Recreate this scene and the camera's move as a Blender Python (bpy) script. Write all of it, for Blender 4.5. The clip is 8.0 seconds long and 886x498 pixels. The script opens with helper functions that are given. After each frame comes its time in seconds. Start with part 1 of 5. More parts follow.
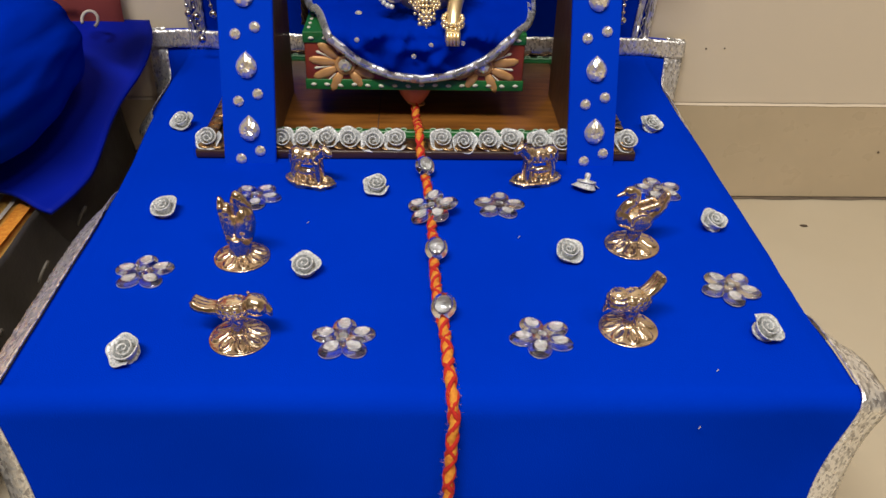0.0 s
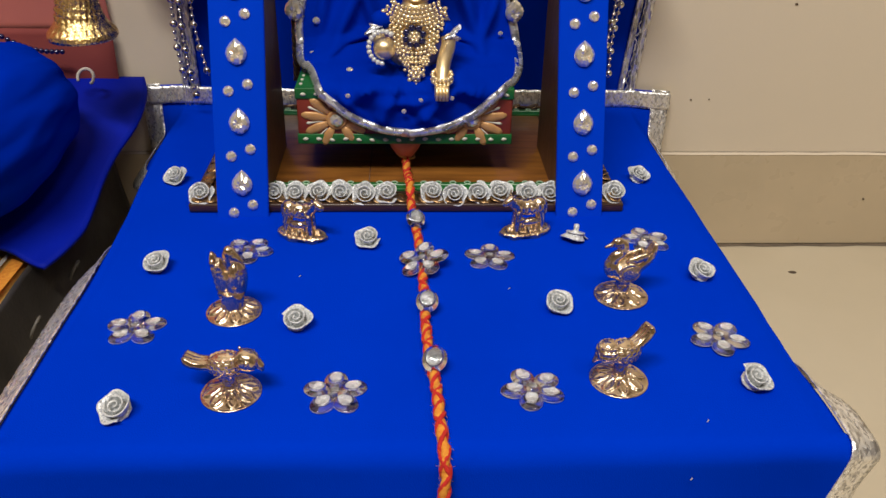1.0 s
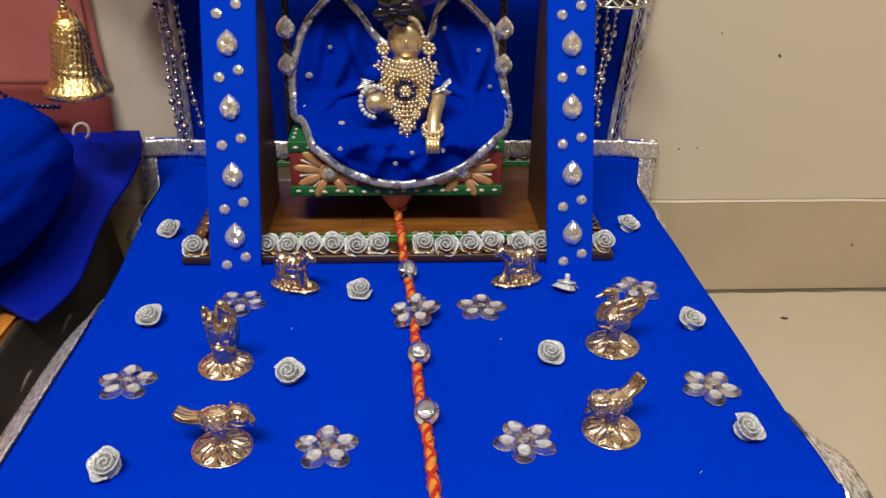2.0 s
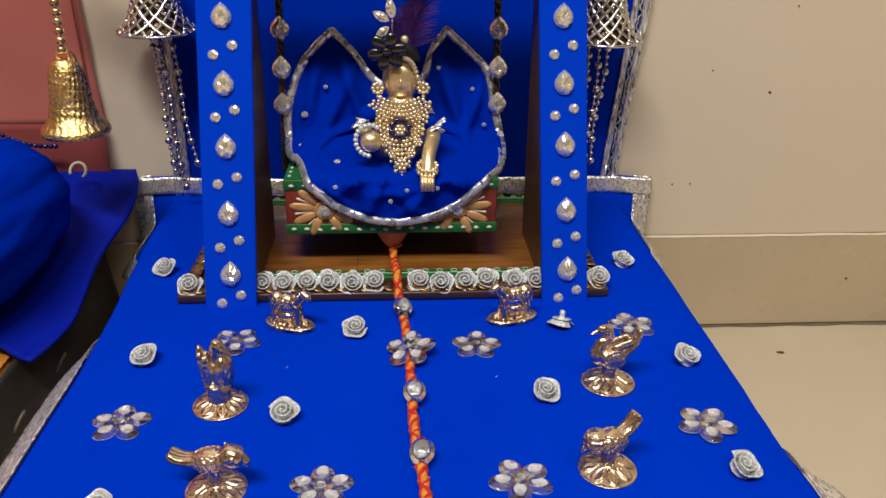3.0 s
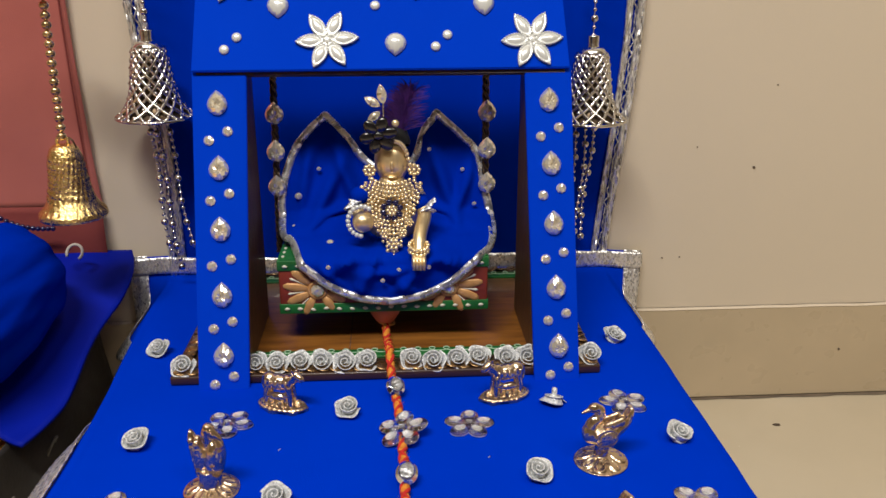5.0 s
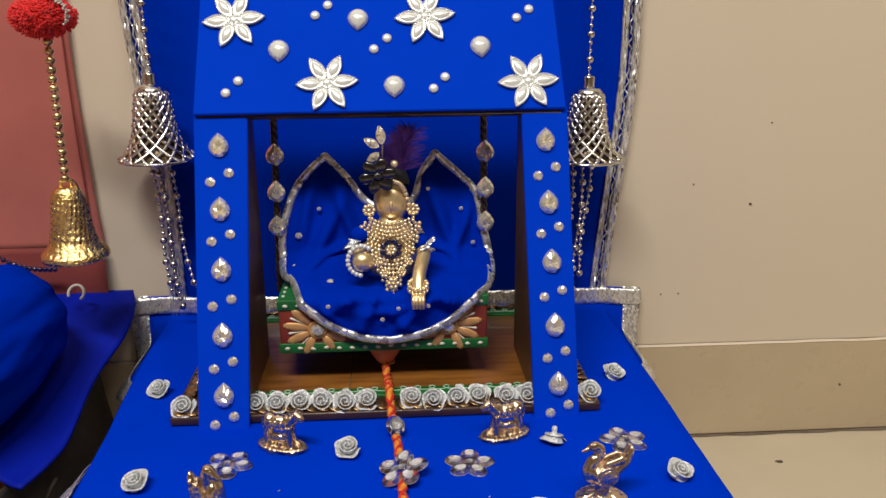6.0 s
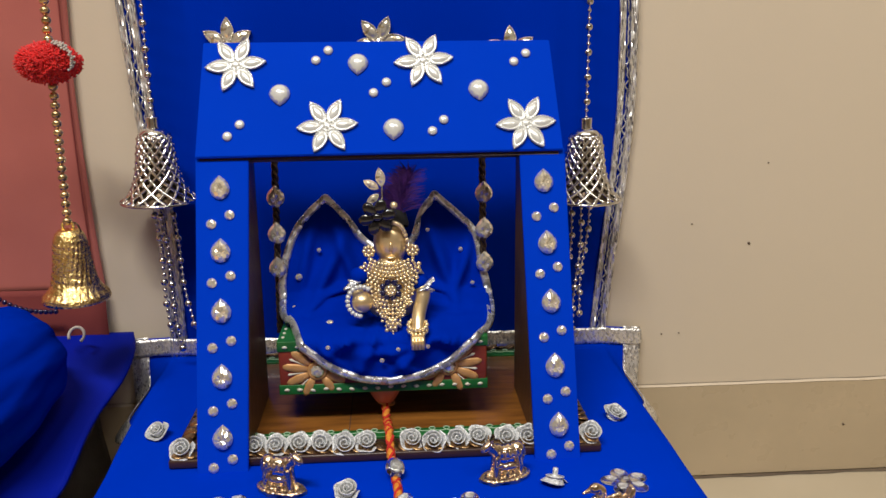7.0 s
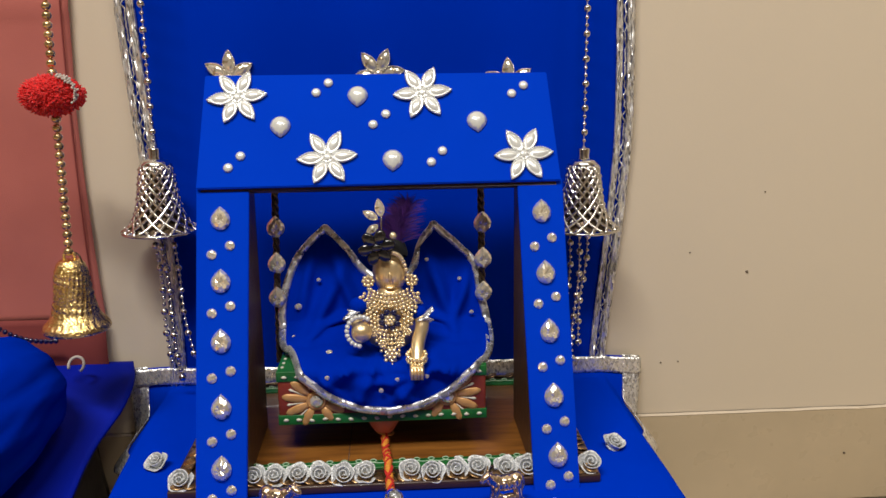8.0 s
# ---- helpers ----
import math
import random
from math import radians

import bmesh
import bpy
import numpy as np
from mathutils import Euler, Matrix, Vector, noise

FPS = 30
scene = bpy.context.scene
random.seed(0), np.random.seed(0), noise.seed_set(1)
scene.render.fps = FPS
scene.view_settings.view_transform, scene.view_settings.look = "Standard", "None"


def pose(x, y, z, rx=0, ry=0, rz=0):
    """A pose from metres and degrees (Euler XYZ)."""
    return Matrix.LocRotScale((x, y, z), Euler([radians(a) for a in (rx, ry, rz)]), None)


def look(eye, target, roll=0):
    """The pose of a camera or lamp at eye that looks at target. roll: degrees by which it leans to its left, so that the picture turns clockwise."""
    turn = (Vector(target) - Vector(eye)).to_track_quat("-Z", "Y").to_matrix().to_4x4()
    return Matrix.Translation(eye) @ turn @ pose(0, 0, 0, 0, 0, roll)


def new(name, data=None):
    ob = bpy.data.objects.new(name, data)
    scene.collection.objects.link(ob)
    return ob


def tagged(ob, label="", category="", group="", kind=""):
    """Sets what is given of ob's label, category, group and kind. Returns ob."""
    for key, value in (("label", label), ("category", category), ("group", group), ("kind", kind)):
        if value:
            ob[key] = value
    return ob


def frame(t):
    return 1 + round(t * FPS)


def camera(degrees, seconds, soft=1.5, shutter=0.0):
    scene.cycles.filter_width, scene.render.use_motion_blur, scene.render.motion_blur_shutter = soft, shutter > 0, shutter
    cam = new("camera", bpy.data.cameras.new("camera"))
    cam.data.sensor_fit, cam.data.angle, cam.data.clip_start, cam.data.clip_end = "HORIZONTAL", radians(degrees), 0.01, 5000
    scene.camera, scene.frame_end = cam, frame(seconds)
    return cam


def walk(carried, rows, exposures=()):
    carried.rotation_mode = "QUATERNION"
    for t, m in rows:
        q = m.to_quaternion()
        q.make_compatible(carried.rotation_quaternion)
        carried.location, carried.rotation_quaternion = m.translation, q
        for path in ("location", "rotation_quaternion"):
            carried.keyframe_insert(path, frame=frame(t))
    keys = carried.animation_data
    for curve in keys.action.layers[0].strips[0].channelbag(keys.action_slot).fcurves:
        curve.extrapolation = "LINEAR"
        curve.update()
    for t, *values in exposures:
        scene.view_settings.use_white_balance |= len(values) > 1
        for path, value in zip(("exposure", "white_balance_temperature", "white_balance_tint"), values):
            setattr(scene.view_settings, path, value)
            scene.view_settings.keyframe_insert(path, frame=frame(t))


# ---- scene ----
cam = camera(57.03, 8.0)
PATH = [
    (0, (-0.0010, -0.4992, 0.4055), (0.0661, 1.1677, -0.6976), 1.51),
    (0.5, (-0.0006, -0.5008, 0.4076), (0.0741, 1.1968, -0.6471), 1.38),
    (1, (0.0006, -0.5012, 0.4108), (0.0830, 1.2252, -0.5955), 1.17),
    (1.5, (0.0015, -0.5018, 0.4137), (0.0914, 1.2535, -0.5405), 0.95),
    (2, (0.0025, -0.5026, 0.4155), (0.0982, 1.2767, -0.4927), 0.85),
    (3.5, (0.0041, -0.5042, 0.4205), (0.1136, 1.3267, -0.3769), 0.47),
    (4, (0.0053, -0.5061, 0.4230), (0.1162, 1.3416, -0.3343), 0.23),
    (4.5, (0.0066, -0.5066, 0.4249), (0.1194, 1.3571, -0.2920), 0.11),
    (6, (0.0081, -0.5108, 0.4309), (0.1233, 1.3953, -0.1638), -0.40),
    (6.5, (0.0098, -0.5128, 0.4301), (0.1207, 1.4078, -0.1165), -0.67),
    (7, (0.0097, -0.5135, 0.4316), (0.1231, 1.4199, -0.0674), -0.68),
    (7.5, (0.0101, -0.5141, 0.4359), (0.1244, 1.4264, -0.0347), -0.78),
    (8, (0.0107, -0.5162, 0.4358), (0.1247, 1.4317, -0.0030), -0.76),
]
walk(cam, [(t, look(eye, target, roll)) for t, eye, target, roll in PATH])

# ---- light: tube lamp at upper left, plus an added fill, in a closed room ----
world = bpy.data.worlds.new("room_air")
world.use_nodes = True
world.node_tree.nodes["Background"].inputs[0].default_value = (0.9, 0.95, 1.0, 1)
world.node_tree.nodes["Background"].inputs[1].default_value = 0.004
scene.world = world
scene.view_settings.exposure = 0.0


def lamp(name, eye, target, sx, sy, watts, colour):
    data = bpy.data.lights.new(name, "AREA")
    data.shape, data.size, data.size_y, data.energy, data.color = "RECTANGLE", sx, sy, watts, colour
    ob = new(name, data)
    ob.matrix_basis = look(eye, target)
    return ob


lamp("tube_light", (-0.45, -1.30, 2.42), (0.0, 0.0, 0.2), 1.3, 0.2, 58, (1.0, 0.97, 0.92))
# Added fill that brightens the right side; no known fixture.
lamp("right_fill", (1.0, -1.5, 2.55), (0.3, -0.2, 0.0), 0.5, 0.5, 11, (1.0, 0.95, 0.88))

# ---- materials ----
MATS = {}


def surface(name, colour, rough=0.6, metal=0.0, second=None, scale=40.0, mix=0.5, bump=0.0, bump_scale=400.0,
            sheen=0.0, coat=0.0, transmission=0.0, stretch=(1, 1, 1), rough_var=0.1, island=0.0, spec=0.5):
    """A node material: two colours mixed by noise at two scales, roughness variation and fine relief."""
    m = bpy.data.materials.new(name)
    m.use_nodes = True
    nt = m.node_tree
    b = nt.nodes["Principled BSDF"]
    L = nt.links.new
    tc = nt.nodes.new("ShaderNodeTexCoord")
    mp = nt.nodes.new("ShaderNodeMapping")
    mp.inputs["Scale"].default_value = stretch
    L(tc.outputs["Object"], mp.inputs["Vector"])
    n1 = nt.nodes.new("ShaderNodeTexNoise")
    n1.inputs["Scale"].default_value, n1.inputs["Detail"].default_value = scale, 6
    L(mp.outputs[0], n1.inputs["Vector"])
    ramp = nt.nodes.new("ShaderNodeMapRange")
    ramp.inputs[1].default_value, ramp.inputs[2].default_value, ramp.inputs[4].default_value = 0.32, 0.68, mix
    L(n1.outputs[0], ramp.inputs[0])
    mixer = nt.nodes.new("ShaderNodeMix")
    mixer.data_type = "RGBA"
    mixer.inputs[6].default_value = (*colour, 1)
    mixer.inputs[7].default_value = (*(second or [c * 0.8 for c in colour]), 1)
    L(ramp.outputs[0], mixer.inputs[0])
    out = mixer.outputs[2]
    if island:
        info = nt.nodes.new("ShaderNodeObjectInfo")
        hsv = nt.nodes.new("ShaderNodeHueSaturation")
        vr = nt.nodes.new("ShaderNodeMapRange")
        vr.inputs[3].default_value, vr.inputs[4].default_value = 1 - island, 1 + island
        L(info.outputs["Random"], vr.inputs[0])
        L(vr.outputs[0], hsv.inputs["Value"])
        L(out, hsv.inputs["Color"])
        out = hsv.outputs[0]
    L(out, b.inputs["Base Color"])
    b.inputs["Metallic"].default_value = metal
    rr = nt.nodes.new("ShaderNodeMapRange")
    rr.inputs[3].default_value, rr.inputs[4].default_value = max(0.02, rough - rough_var), min(1, rough + rough_var)
    n2 = nt.nodes.new("ShaderNodeTexNoise")
    n2.inputs["Scale"].default_value = scale * 3.7
    L(mp.outputs[0], n2.inputs["Vector"])
    L(n2.outputs[0], rr.inputs[0])
    L(rr.outputs[0], b.inputs["Roughness"])
    b.inputs["Sheen Weight"].default_value = sheen
    b.inputs["Coat Weight"].default_value = coat
    b.inputs["Coat Roughness"].default_value = 0.05
    b.inputs["Transmission Weight"].default_value = transmission
    b.inputs["Specular IOR Level"].default_value = spec
    if bump:
        n3 = nt.nodes.new("ShaderNodeTexNoise")
        n3.inputs["Scale"].default_value, n3.inputs["Detail"].default_value = bump_scale, 3
        L(mp.outputs[0], n3.inputs["Vector"])
        bp = nt.nodes.new("ShaderNodeBump")
        bp.inputs["Strength"].default_value, bp.inputs["Distance"].default_value = bump, 0.001
        L(n3.outputs[0], bp.inputs["Height"])
        L(bp.outputs[0], b.inputs["Normal"])
    MATS[name] = m
    return m


def glitter(name, colour, dark, rough, metal, cell, strength, threads=(1, 1, 1), painted_glints=False):
    """Crinkled metallic lace, glitter ribbon or foiled stone: cells that tilt the normal each its own way."""
    m = surface(name, colour, rough, metal, dark, cell * 0.12, 0.8, stretch=threads)
    nt = m.node_tree
    L = nt.links.new
    tc = nt.nodes.new("ShaderNodeTexCoord")
    mp = nt.nodes.new("ShaderNodeMapping")
    mp.inputs["Scale"].default_value = threads
    vo = nt.nodes.new("ShaderNodeTexVoronoi")
    vo.inputs["Scale"].default_value = cell
    geo = nt.nodes.new("ShaderNodeNewGeometry")
    off, tilt_, add, unit = (nt.nodes.new("ShaderNodeVectorMath") for _ in range(4))
    off.operation, tilt_.operation, add.operation, unit.operation = "SUBTRACT", "SCALE", "ADD", "NORMALIZE"
    off.inputs[1].default_value = (0.5, 0.5, 0.5)
    tilt_.inputs["Scale"].default_value = strength
    L(tc.outputs["Object"], mp.inputs["Vector"])
    L(mp.outputs[0], vo.inputs["Vector"])
    L(vo.outputs["Color"], off.inputs[0])
    L(off.outputs[0], tilt_.inputs[0])
    # Paints glints into the colour: each cell gets its own bright or dark tone.
    if painted_glints:
        sep = nt.nodes.new("ShaderNodeSeparateColor")
        tone = nt.nodes.new("ShaderNodeMapRange")
        tone.inputs[1].default_value, tone.inputs[2].default_value = 0.45, 1.0
        L(vo.outputs["Color"], sep.inputs[0])
        L(sep.outputs[0], tone.inputs[0])
        L(tone.outputs[0], [n for n in nt.nodes if n.bl_idname == "ShaderNodeMix"][0].inputs[0])
    L(geo.outputs["Normal"], add.inputs[0])
    L(tilt_.outputs[0], add.inputs[1])
    L(add.outputs[0], unit.inputs[0])
    L(unit.outputs[0], nt.nodes["Principled BSDF"].inputs["Normal"])
    return m


BLUE = surface("blue_felt_cloth", (0.0, 0.034, 0.55), 0.9, 0, (0.0, 0.028, 0.48), 9, 0.6, 0.25, 1500, spec=0.0)
BLUE_FOAM = surface("blue_foam_sheet", (0.0, 0.042, 0.57), 0.8, 0, (0.0, 0.038, 0.52), 14, 0.5, 0.08, 900, spec=0.02)
BLUE_DARK = surface("royal_blue_crepe", (0.0, 0.022, 0.40), 0.85, 0, (0.0, 0.017, 0.32), 11, 0.7, 0.25, 1300, spec=0.0)
BLUE_DROP = surface("royal_blue_backdrop_cloth", (0.0, 0.028, 0.46), 0.85, 0, (0.0, 0.023, 0.40), 7, 0.7, 0.25, 1300, spec=0.0)
BLUE_SATIN = surface("deep_blue_satin", (0.001, 0.011, 0.33), 0.6, 0, (0.001, 0.007, 0.25), 16, 0.6, 0.15, 1200, spec=0.1)
LACE = glitter("silver_lace", (0.93, 0.91, 0.87), (0.20, 0.19, 0.22), 0.3, 0.75, 420, 0.6, (2.2, 2.2, 0.45), True)
LACE_FLAT = glitter("silver_lace_on_the_cloth", (0.93, 0.91, 0.87), (0.36, 0.35, 0.36), 0.3, 0.7, 420, 0.42, (2.0, 0.8, 1.2), True)
BRAID = glitter("silver_braid", (0.94, 0.95, 0.95), (0.30, 0.31, 0.34), 0.28, 0.75, 230, 0.40, (1, 1, 1), True)
ROSE = glitter("silver_grey_glitter_ribbon", (0.72, 0.73, 0.73), (0.40, 0.42, 0.43), 0.4, 0.2, 1300, 0.7, (1, 1, 1), True)
WOOD = surface("oiled_brown_wood", (0.29, 0.112, 0.020), 0.36, 0, (0.13, 0.046, 0.009), 22, 0.9, 0.15, 120, coat=0.25, stretch=(1, 7, 7))
WOOD_DARK = surface("dark_stained_wood", (0.055, 0.024, 0.012), 0.4, 0, (0.028, 0.012, 0.007), 30, 0.9, 0.2, 150, coat=0.2, stretch=(1, 6, 6))
WALL = surface("beige_wall_paint", (0.68, 0.58, 0.445), 0.4, 0, (0.65, 0.553, 0.424), 3, 0.8, 0.05, 300, spec=0.35)
SKIRT = surface("beige_skirting_tile", (0.54, 0.43, 0.285), 0.3, 0, (0.49, 0.39, 0.255), 12, 0.8, 0.02, 200)
FLOOR = surface("polished_beige_tile", (0.56, 0.48, 0.35), 0.22, 0, (0.51, 0.43, 0.305), 7, 0.8, 0.02, 200)
GROUT = surface("grey_grout", (0.16, 0.12, 0.08), 0.9, 0, (0.09, 0.065, 0.045), 60, 0.8)
PAINT = surface("white_ceiling_paint", (0.75, 0.72, 0.66), 0.8, 0, (0.7, 0.67, 0.61), 2, 0.6)
# Darker tone for unseen walls, chosen to weaken the bounced light.
TAN = surface("bounce_cutting_tan", (0.42, 0.34, 0.25), 0.6, 0, (0.37, 0.30, 0.215), 3, 0.8, 0.05, 300)
DIRT = surface("brown_dirt", (0.11, 0.075, 0.05), 0.9, 0, (0.07, 0.05, 0.03), 300, 0.9)
CRYSTAL = surface("clear_crystal", (0.97, 0.97, 0.97), 0.03, 0, (0.93, 0.93, 0.95), 60, 0.5, transmission=1.0, rough_var=0.01)
FOIL = glitter("silver_foil_back", (0.90, 0.90, 0.90), (0.44, 0.45, 0.48), 0.45, 0.35, 300, 0.35, (1, 1, 1), True)
FOIL_GREY = glitter("grey_foil_back", (0.62, 0.64, 0.66), (0.16, 0.17, 0.19), 0.22, 0.6, 260, 0.45, (1, 1, 1), True)
# Dark cell colours of the stones stand in for dark reflections.
STONE = glitter("foiled_crystal_stone", (1.0, 0.95, 0.80), (0.46, 0.35, 0.19), 0.09, 0.70, 170, 0.32, (1.5, 1, 0.5), True)
STONE_SMALL = glitter("foiled_round_stone", (1.0, 0.96, 0.84), (0.46, 0.36, 0.22), 0.10, 0.65, 420, 0.35, (1, 1, 1), True)
PEARL = surface("pearl_white_plastic", (0.76, 0.77, 0.74), 0.22, 0.2, (0.64, 0.65, 0.62), 90, 0.7, coat=0.6)
SILVER = surface("silver_plated_plastic", (0.80, 0.79, 0.77), 0.16, 1.0, (0.62, 0.60, 0.57), 130, 0.7)
GOLD = surface("polished_brass", (1.0, 0.78, 0.36), 0.24, 1.0, (0.86, 0.58, 0.20), 110, 0.7, 0.9, 520)
GOLD_BEAD = surface("antique_gold_bead", (0.78, 0.58, 0.32), 0.25, 0.9, (0.45, 0.30, 0.14), 160, 0.8, island=0.25)
ROSE_GOLD = glitter("rose_gold_chrome", (0.90, 0.74, 0.54), (0.36, 0.25, 0.17), 0.18, 0.96, 480, 0.24)
COIN = surface("bronze_sequin", (0.42, 0.27, 0.13), 0.3, 0.9, (0.27, 0.16, 0.07), 200, 0.8, island=0.3)
GREEN = surface("green_enamel_paint", (0.012, 0.15, 0.030), 0.4, 0, (0.008, 0.09, 0.018), 70, 0.8, 0.1, 500)
MAROON = surface("maroon_enamel_paint", (0.25, 0.038, 0.018), 0.4, 0, (0.16, 0.022, 0.012), 60, 0.8, 0.1, 500)
PETAL = surface("copper_relief_paint", (0.66, 0.36, 0.14), 0.38, 0.2, (0.50, 0.25, 0.085), 150, 0.7, 0.1, 600)
WHITE = surface("cream_relief_paint", (0.72, 0.70, 0.58), 0.45, 0, (0.60, 0.58, 0.46), 200, 0.6)
MINT = surface("pale_green_relief_paint", (0.42, 0.60, 0.42), 0.45, 0, (0.33, 0.50, 0.34), 200, 0.6)
LEGWOOD = surface("brown_leg_wood", (0.105, 0.046, 0.018), 0.45, 0, (0.050, 0.021, 0.009), 26, 0.9, 0.15, 130, coat=0.1, stretch=(6, 6, 1))
PINK = surface("dusty_pink_cloth", (0.47, 0.142, 0.118), 0.75, 0, (0.40, 0.112, 0.092), 9, 0.8, 0.25, 1400, sheen=0.15, spec=0.2)
PINK_DEEP = surface("maroon_pink_cloth", (0.235, 0.050, 0.045), 0.75, 0, (0.19, 0.040, 0.036), 11, 0.8, 0.25, 1400, spec=0.2)
BULB = surface("salmon_pink_rubber", (0.60, 0.17, 0.13), 0.4, 0, (0.52, 0.14, 0.11), 60, 0.6)
ORANGE = surface("orange_cotton_thread", (0.84, 0.36, 0.04), 0.85, 0, (0.62, 0.16, 0.012), 300, 0.9, 0.5, 1800)
RED = surface("red_cotton_thread", (0.62, 0.022, 0.012), 0.85, 0, (0.45, 0.015, 0.010), 300, 0.9, 0.5, 1800)
POM = surface("bright_red_wool", (0.88, 0.012, 0.012), 0.9, 0, (0.66, 0.007, 0.007), 400, 0.9, 0.4, 1500, sheen=0.3)
COTTON = surface("white_cotton", (0.62, 0.56, 0.50), 0.9, 0, (0.5, 0.45, 0.4), 300, 0.7)
BORDER = surface("dark_organza_border", (0.070, 0.062, 0.054), 0.4, 0, (0.030, 0.026, 0.022), 26, 0.9, 0.3, 300)
# Black cloth of the cap; on the platform base it paints shadow.
BLACK = surface("black_cap_cloth_and_gap_shade", (0.006, 0.006, 0.006), 0.8, 0, (0.003, 0.003, 0.003), 50, 0.6)
GOLD_CLOTH = surface("gold_brocade_cloth", (0.78, 0.46, 0.11), 0.45, 0.1, (0.52, 0.24, 0.05), 30, 0.9, 0.3, 500, stretch=(6, 1, 1))
MOTIF = surface("grey_woven_thread", (0.17, 0.15, 0.125), 0.5, 0, (0.10, 0.088, 0.072), 200, 0.8, 0.3, 900)
BLACK_GEM = surface("black_gemstone", (0.006, 0.006, 0.008), 0.05, 0, (0.012, 0.012, 0.016), 200, 0.5, coat=1.0, rough_var=0.02)
NAVY_GEM = surface("navy_gemstone", (0.006, 0.008, 0.06), 0.08, 0, (0.004, 0.004, 0.03), 200, 0.5, coat=1.0)
FEATHER = surface("purple_feather_down", (0.085, 0.014, 0.20), 0.8, 0, (0.035, 0.006, 0.09), 200, 0.8)
GOLD_PALE = surface("pale_gold_rhinestone", (1.0, 0.87, 0.58), 0.22, 0.7, (0.86, 0.64, 0.33), 400, 0.7)
# Dark metal of rods and wire, also the painted shade inside the bells.
PEWTER = surface("dark_rod_metal_and_bell_shade", (0.085, 0.06, 0.04), 0.3, 0.8, (0.18, 0.12, 0.07), 200, 0.6)


# ---- shaping helpers ----
def part(name, bm, material, parent=None, label="", smooth=True, at=None):
    """Link a bmesh as one mesh object, under a thing or a part."""
    me = bpy.data.meshes.new(name)
    bmesh.ops.recalc_face_normals(bm, faces=bm.faces)
    bm.to_mesh(me)
    bm.free()
    for mm in material if isinstance(material, (list, tuple)) else [material]:
        me.materials.append(mm)
    if smooth:
        me.polygons.foreach_set("use_smooth", [True] * len(me.polygons))
    ob = new(name, me)
    if parent:
        ob.parent = parent
    if at is not None:
        ob.matrix_basis = at
    if label:
        ob["label"] = label
    return ob


def share(name, ob, parent, at, label=""):
    """Another object on the mesh of ob."""
    o = new(name, ob.data)
    o.parent = parent
    o.matrix_basis = at
    if label:
        o["label"] = label
    return o


def thing(name, label, category, group="", at=None, kind=""):
    ob = new(name)
    ob.empty_display_size = 0.02
    if at is not None:
        ob.matrix_basis = at
    return tagged(ob, label, category, group, kind)


def grid(nu, nv, f, bm=None, close_u=False):
    """A sheet of quads: f(u, v) with u, v from 0 to 1."""
    bm = bm or bmesh.new()
    rows = [[bm.verts.new(f(i / nu, j / nv)) for j in range(nv + 1)] for i in range(nu if close_u else nu + 1)]
    for i in range(nu):
        a, b = rows[i], rows[(i + 1) % len(rows)]
        for j in range(nv):
            bm.faces.new((a[j], b[j], b[j + 1], a[j + 1]))
    return bm


def thicken(bm, d):
    """Give a sheet a second side and rims."""
    bmesh.ops.recalc_face_normals(bm, faces=bm.faces)
    bm.normal_update()
    bm.verts.index_update()
    front = bm.verts[:]
    faces = [[v.index for v in f.verts] for f in bm.faces]
    rims = [[v.index for v in e.verts] for e in bm.edges if e.is_boundary]
    back = [bm.verts.new(v.co - v.normal * d) for v in front]
    for f in faces:
        bm.faces.new([back[i] for i in reversed(f)])
    for a, b in rims:
        bm.faces.new((front[a], front[b], back[b], back[a]))
    return bm


def revolve(profile, seg=24, bm=None, m=None):
    """A turned body from (radius, height) pairs."""
    bm = bm or bmesh.new()
    m = m or Matrix()
    rings = []
    for r, z in profile:
        if r < 1e-6:
            rings.append([bm.verts.new(m @ Vector((0, 0, z)))])
        else:
            rings.append([bm.verts.new(m @ Vector((r * math.cos(6.28318 * k / seg), r * math.sin(6.28318 * k / seg), z))) for k in range(seg)])
    for a, b in zip(rings, rings[1:]):
        for k in range(seg):
            q = (k + 1) % seg
            if len(a) == 1 and len(b) == 1:
                continue
            if len(a) == 1:
                bm.faces.new((a[0], b[k], b[q]))
            elif len(b) == 1:
                bm.faces.new((a[k], a[q], b[0]))
            else:
                bm.faces.new((a[k], a[q], b[q], b[k]))
    return bm


def ball(c, r, bm=None, turn=(0, 0, 0), u=14, v=9):
    """An ellipsoid; r is a number or three radii."""
    bm = bm or bmesh.new()
    r = (r, r, r) if isinstance(r, (int, float)) else r
    m = pose(*c, *turn) @ Matrix.Diagonal((*r, 1))
    bmesh.ops.create_uvsphere(bm, u_segments=u, v_segments=v, radius=1, matrix=m)
    return bm


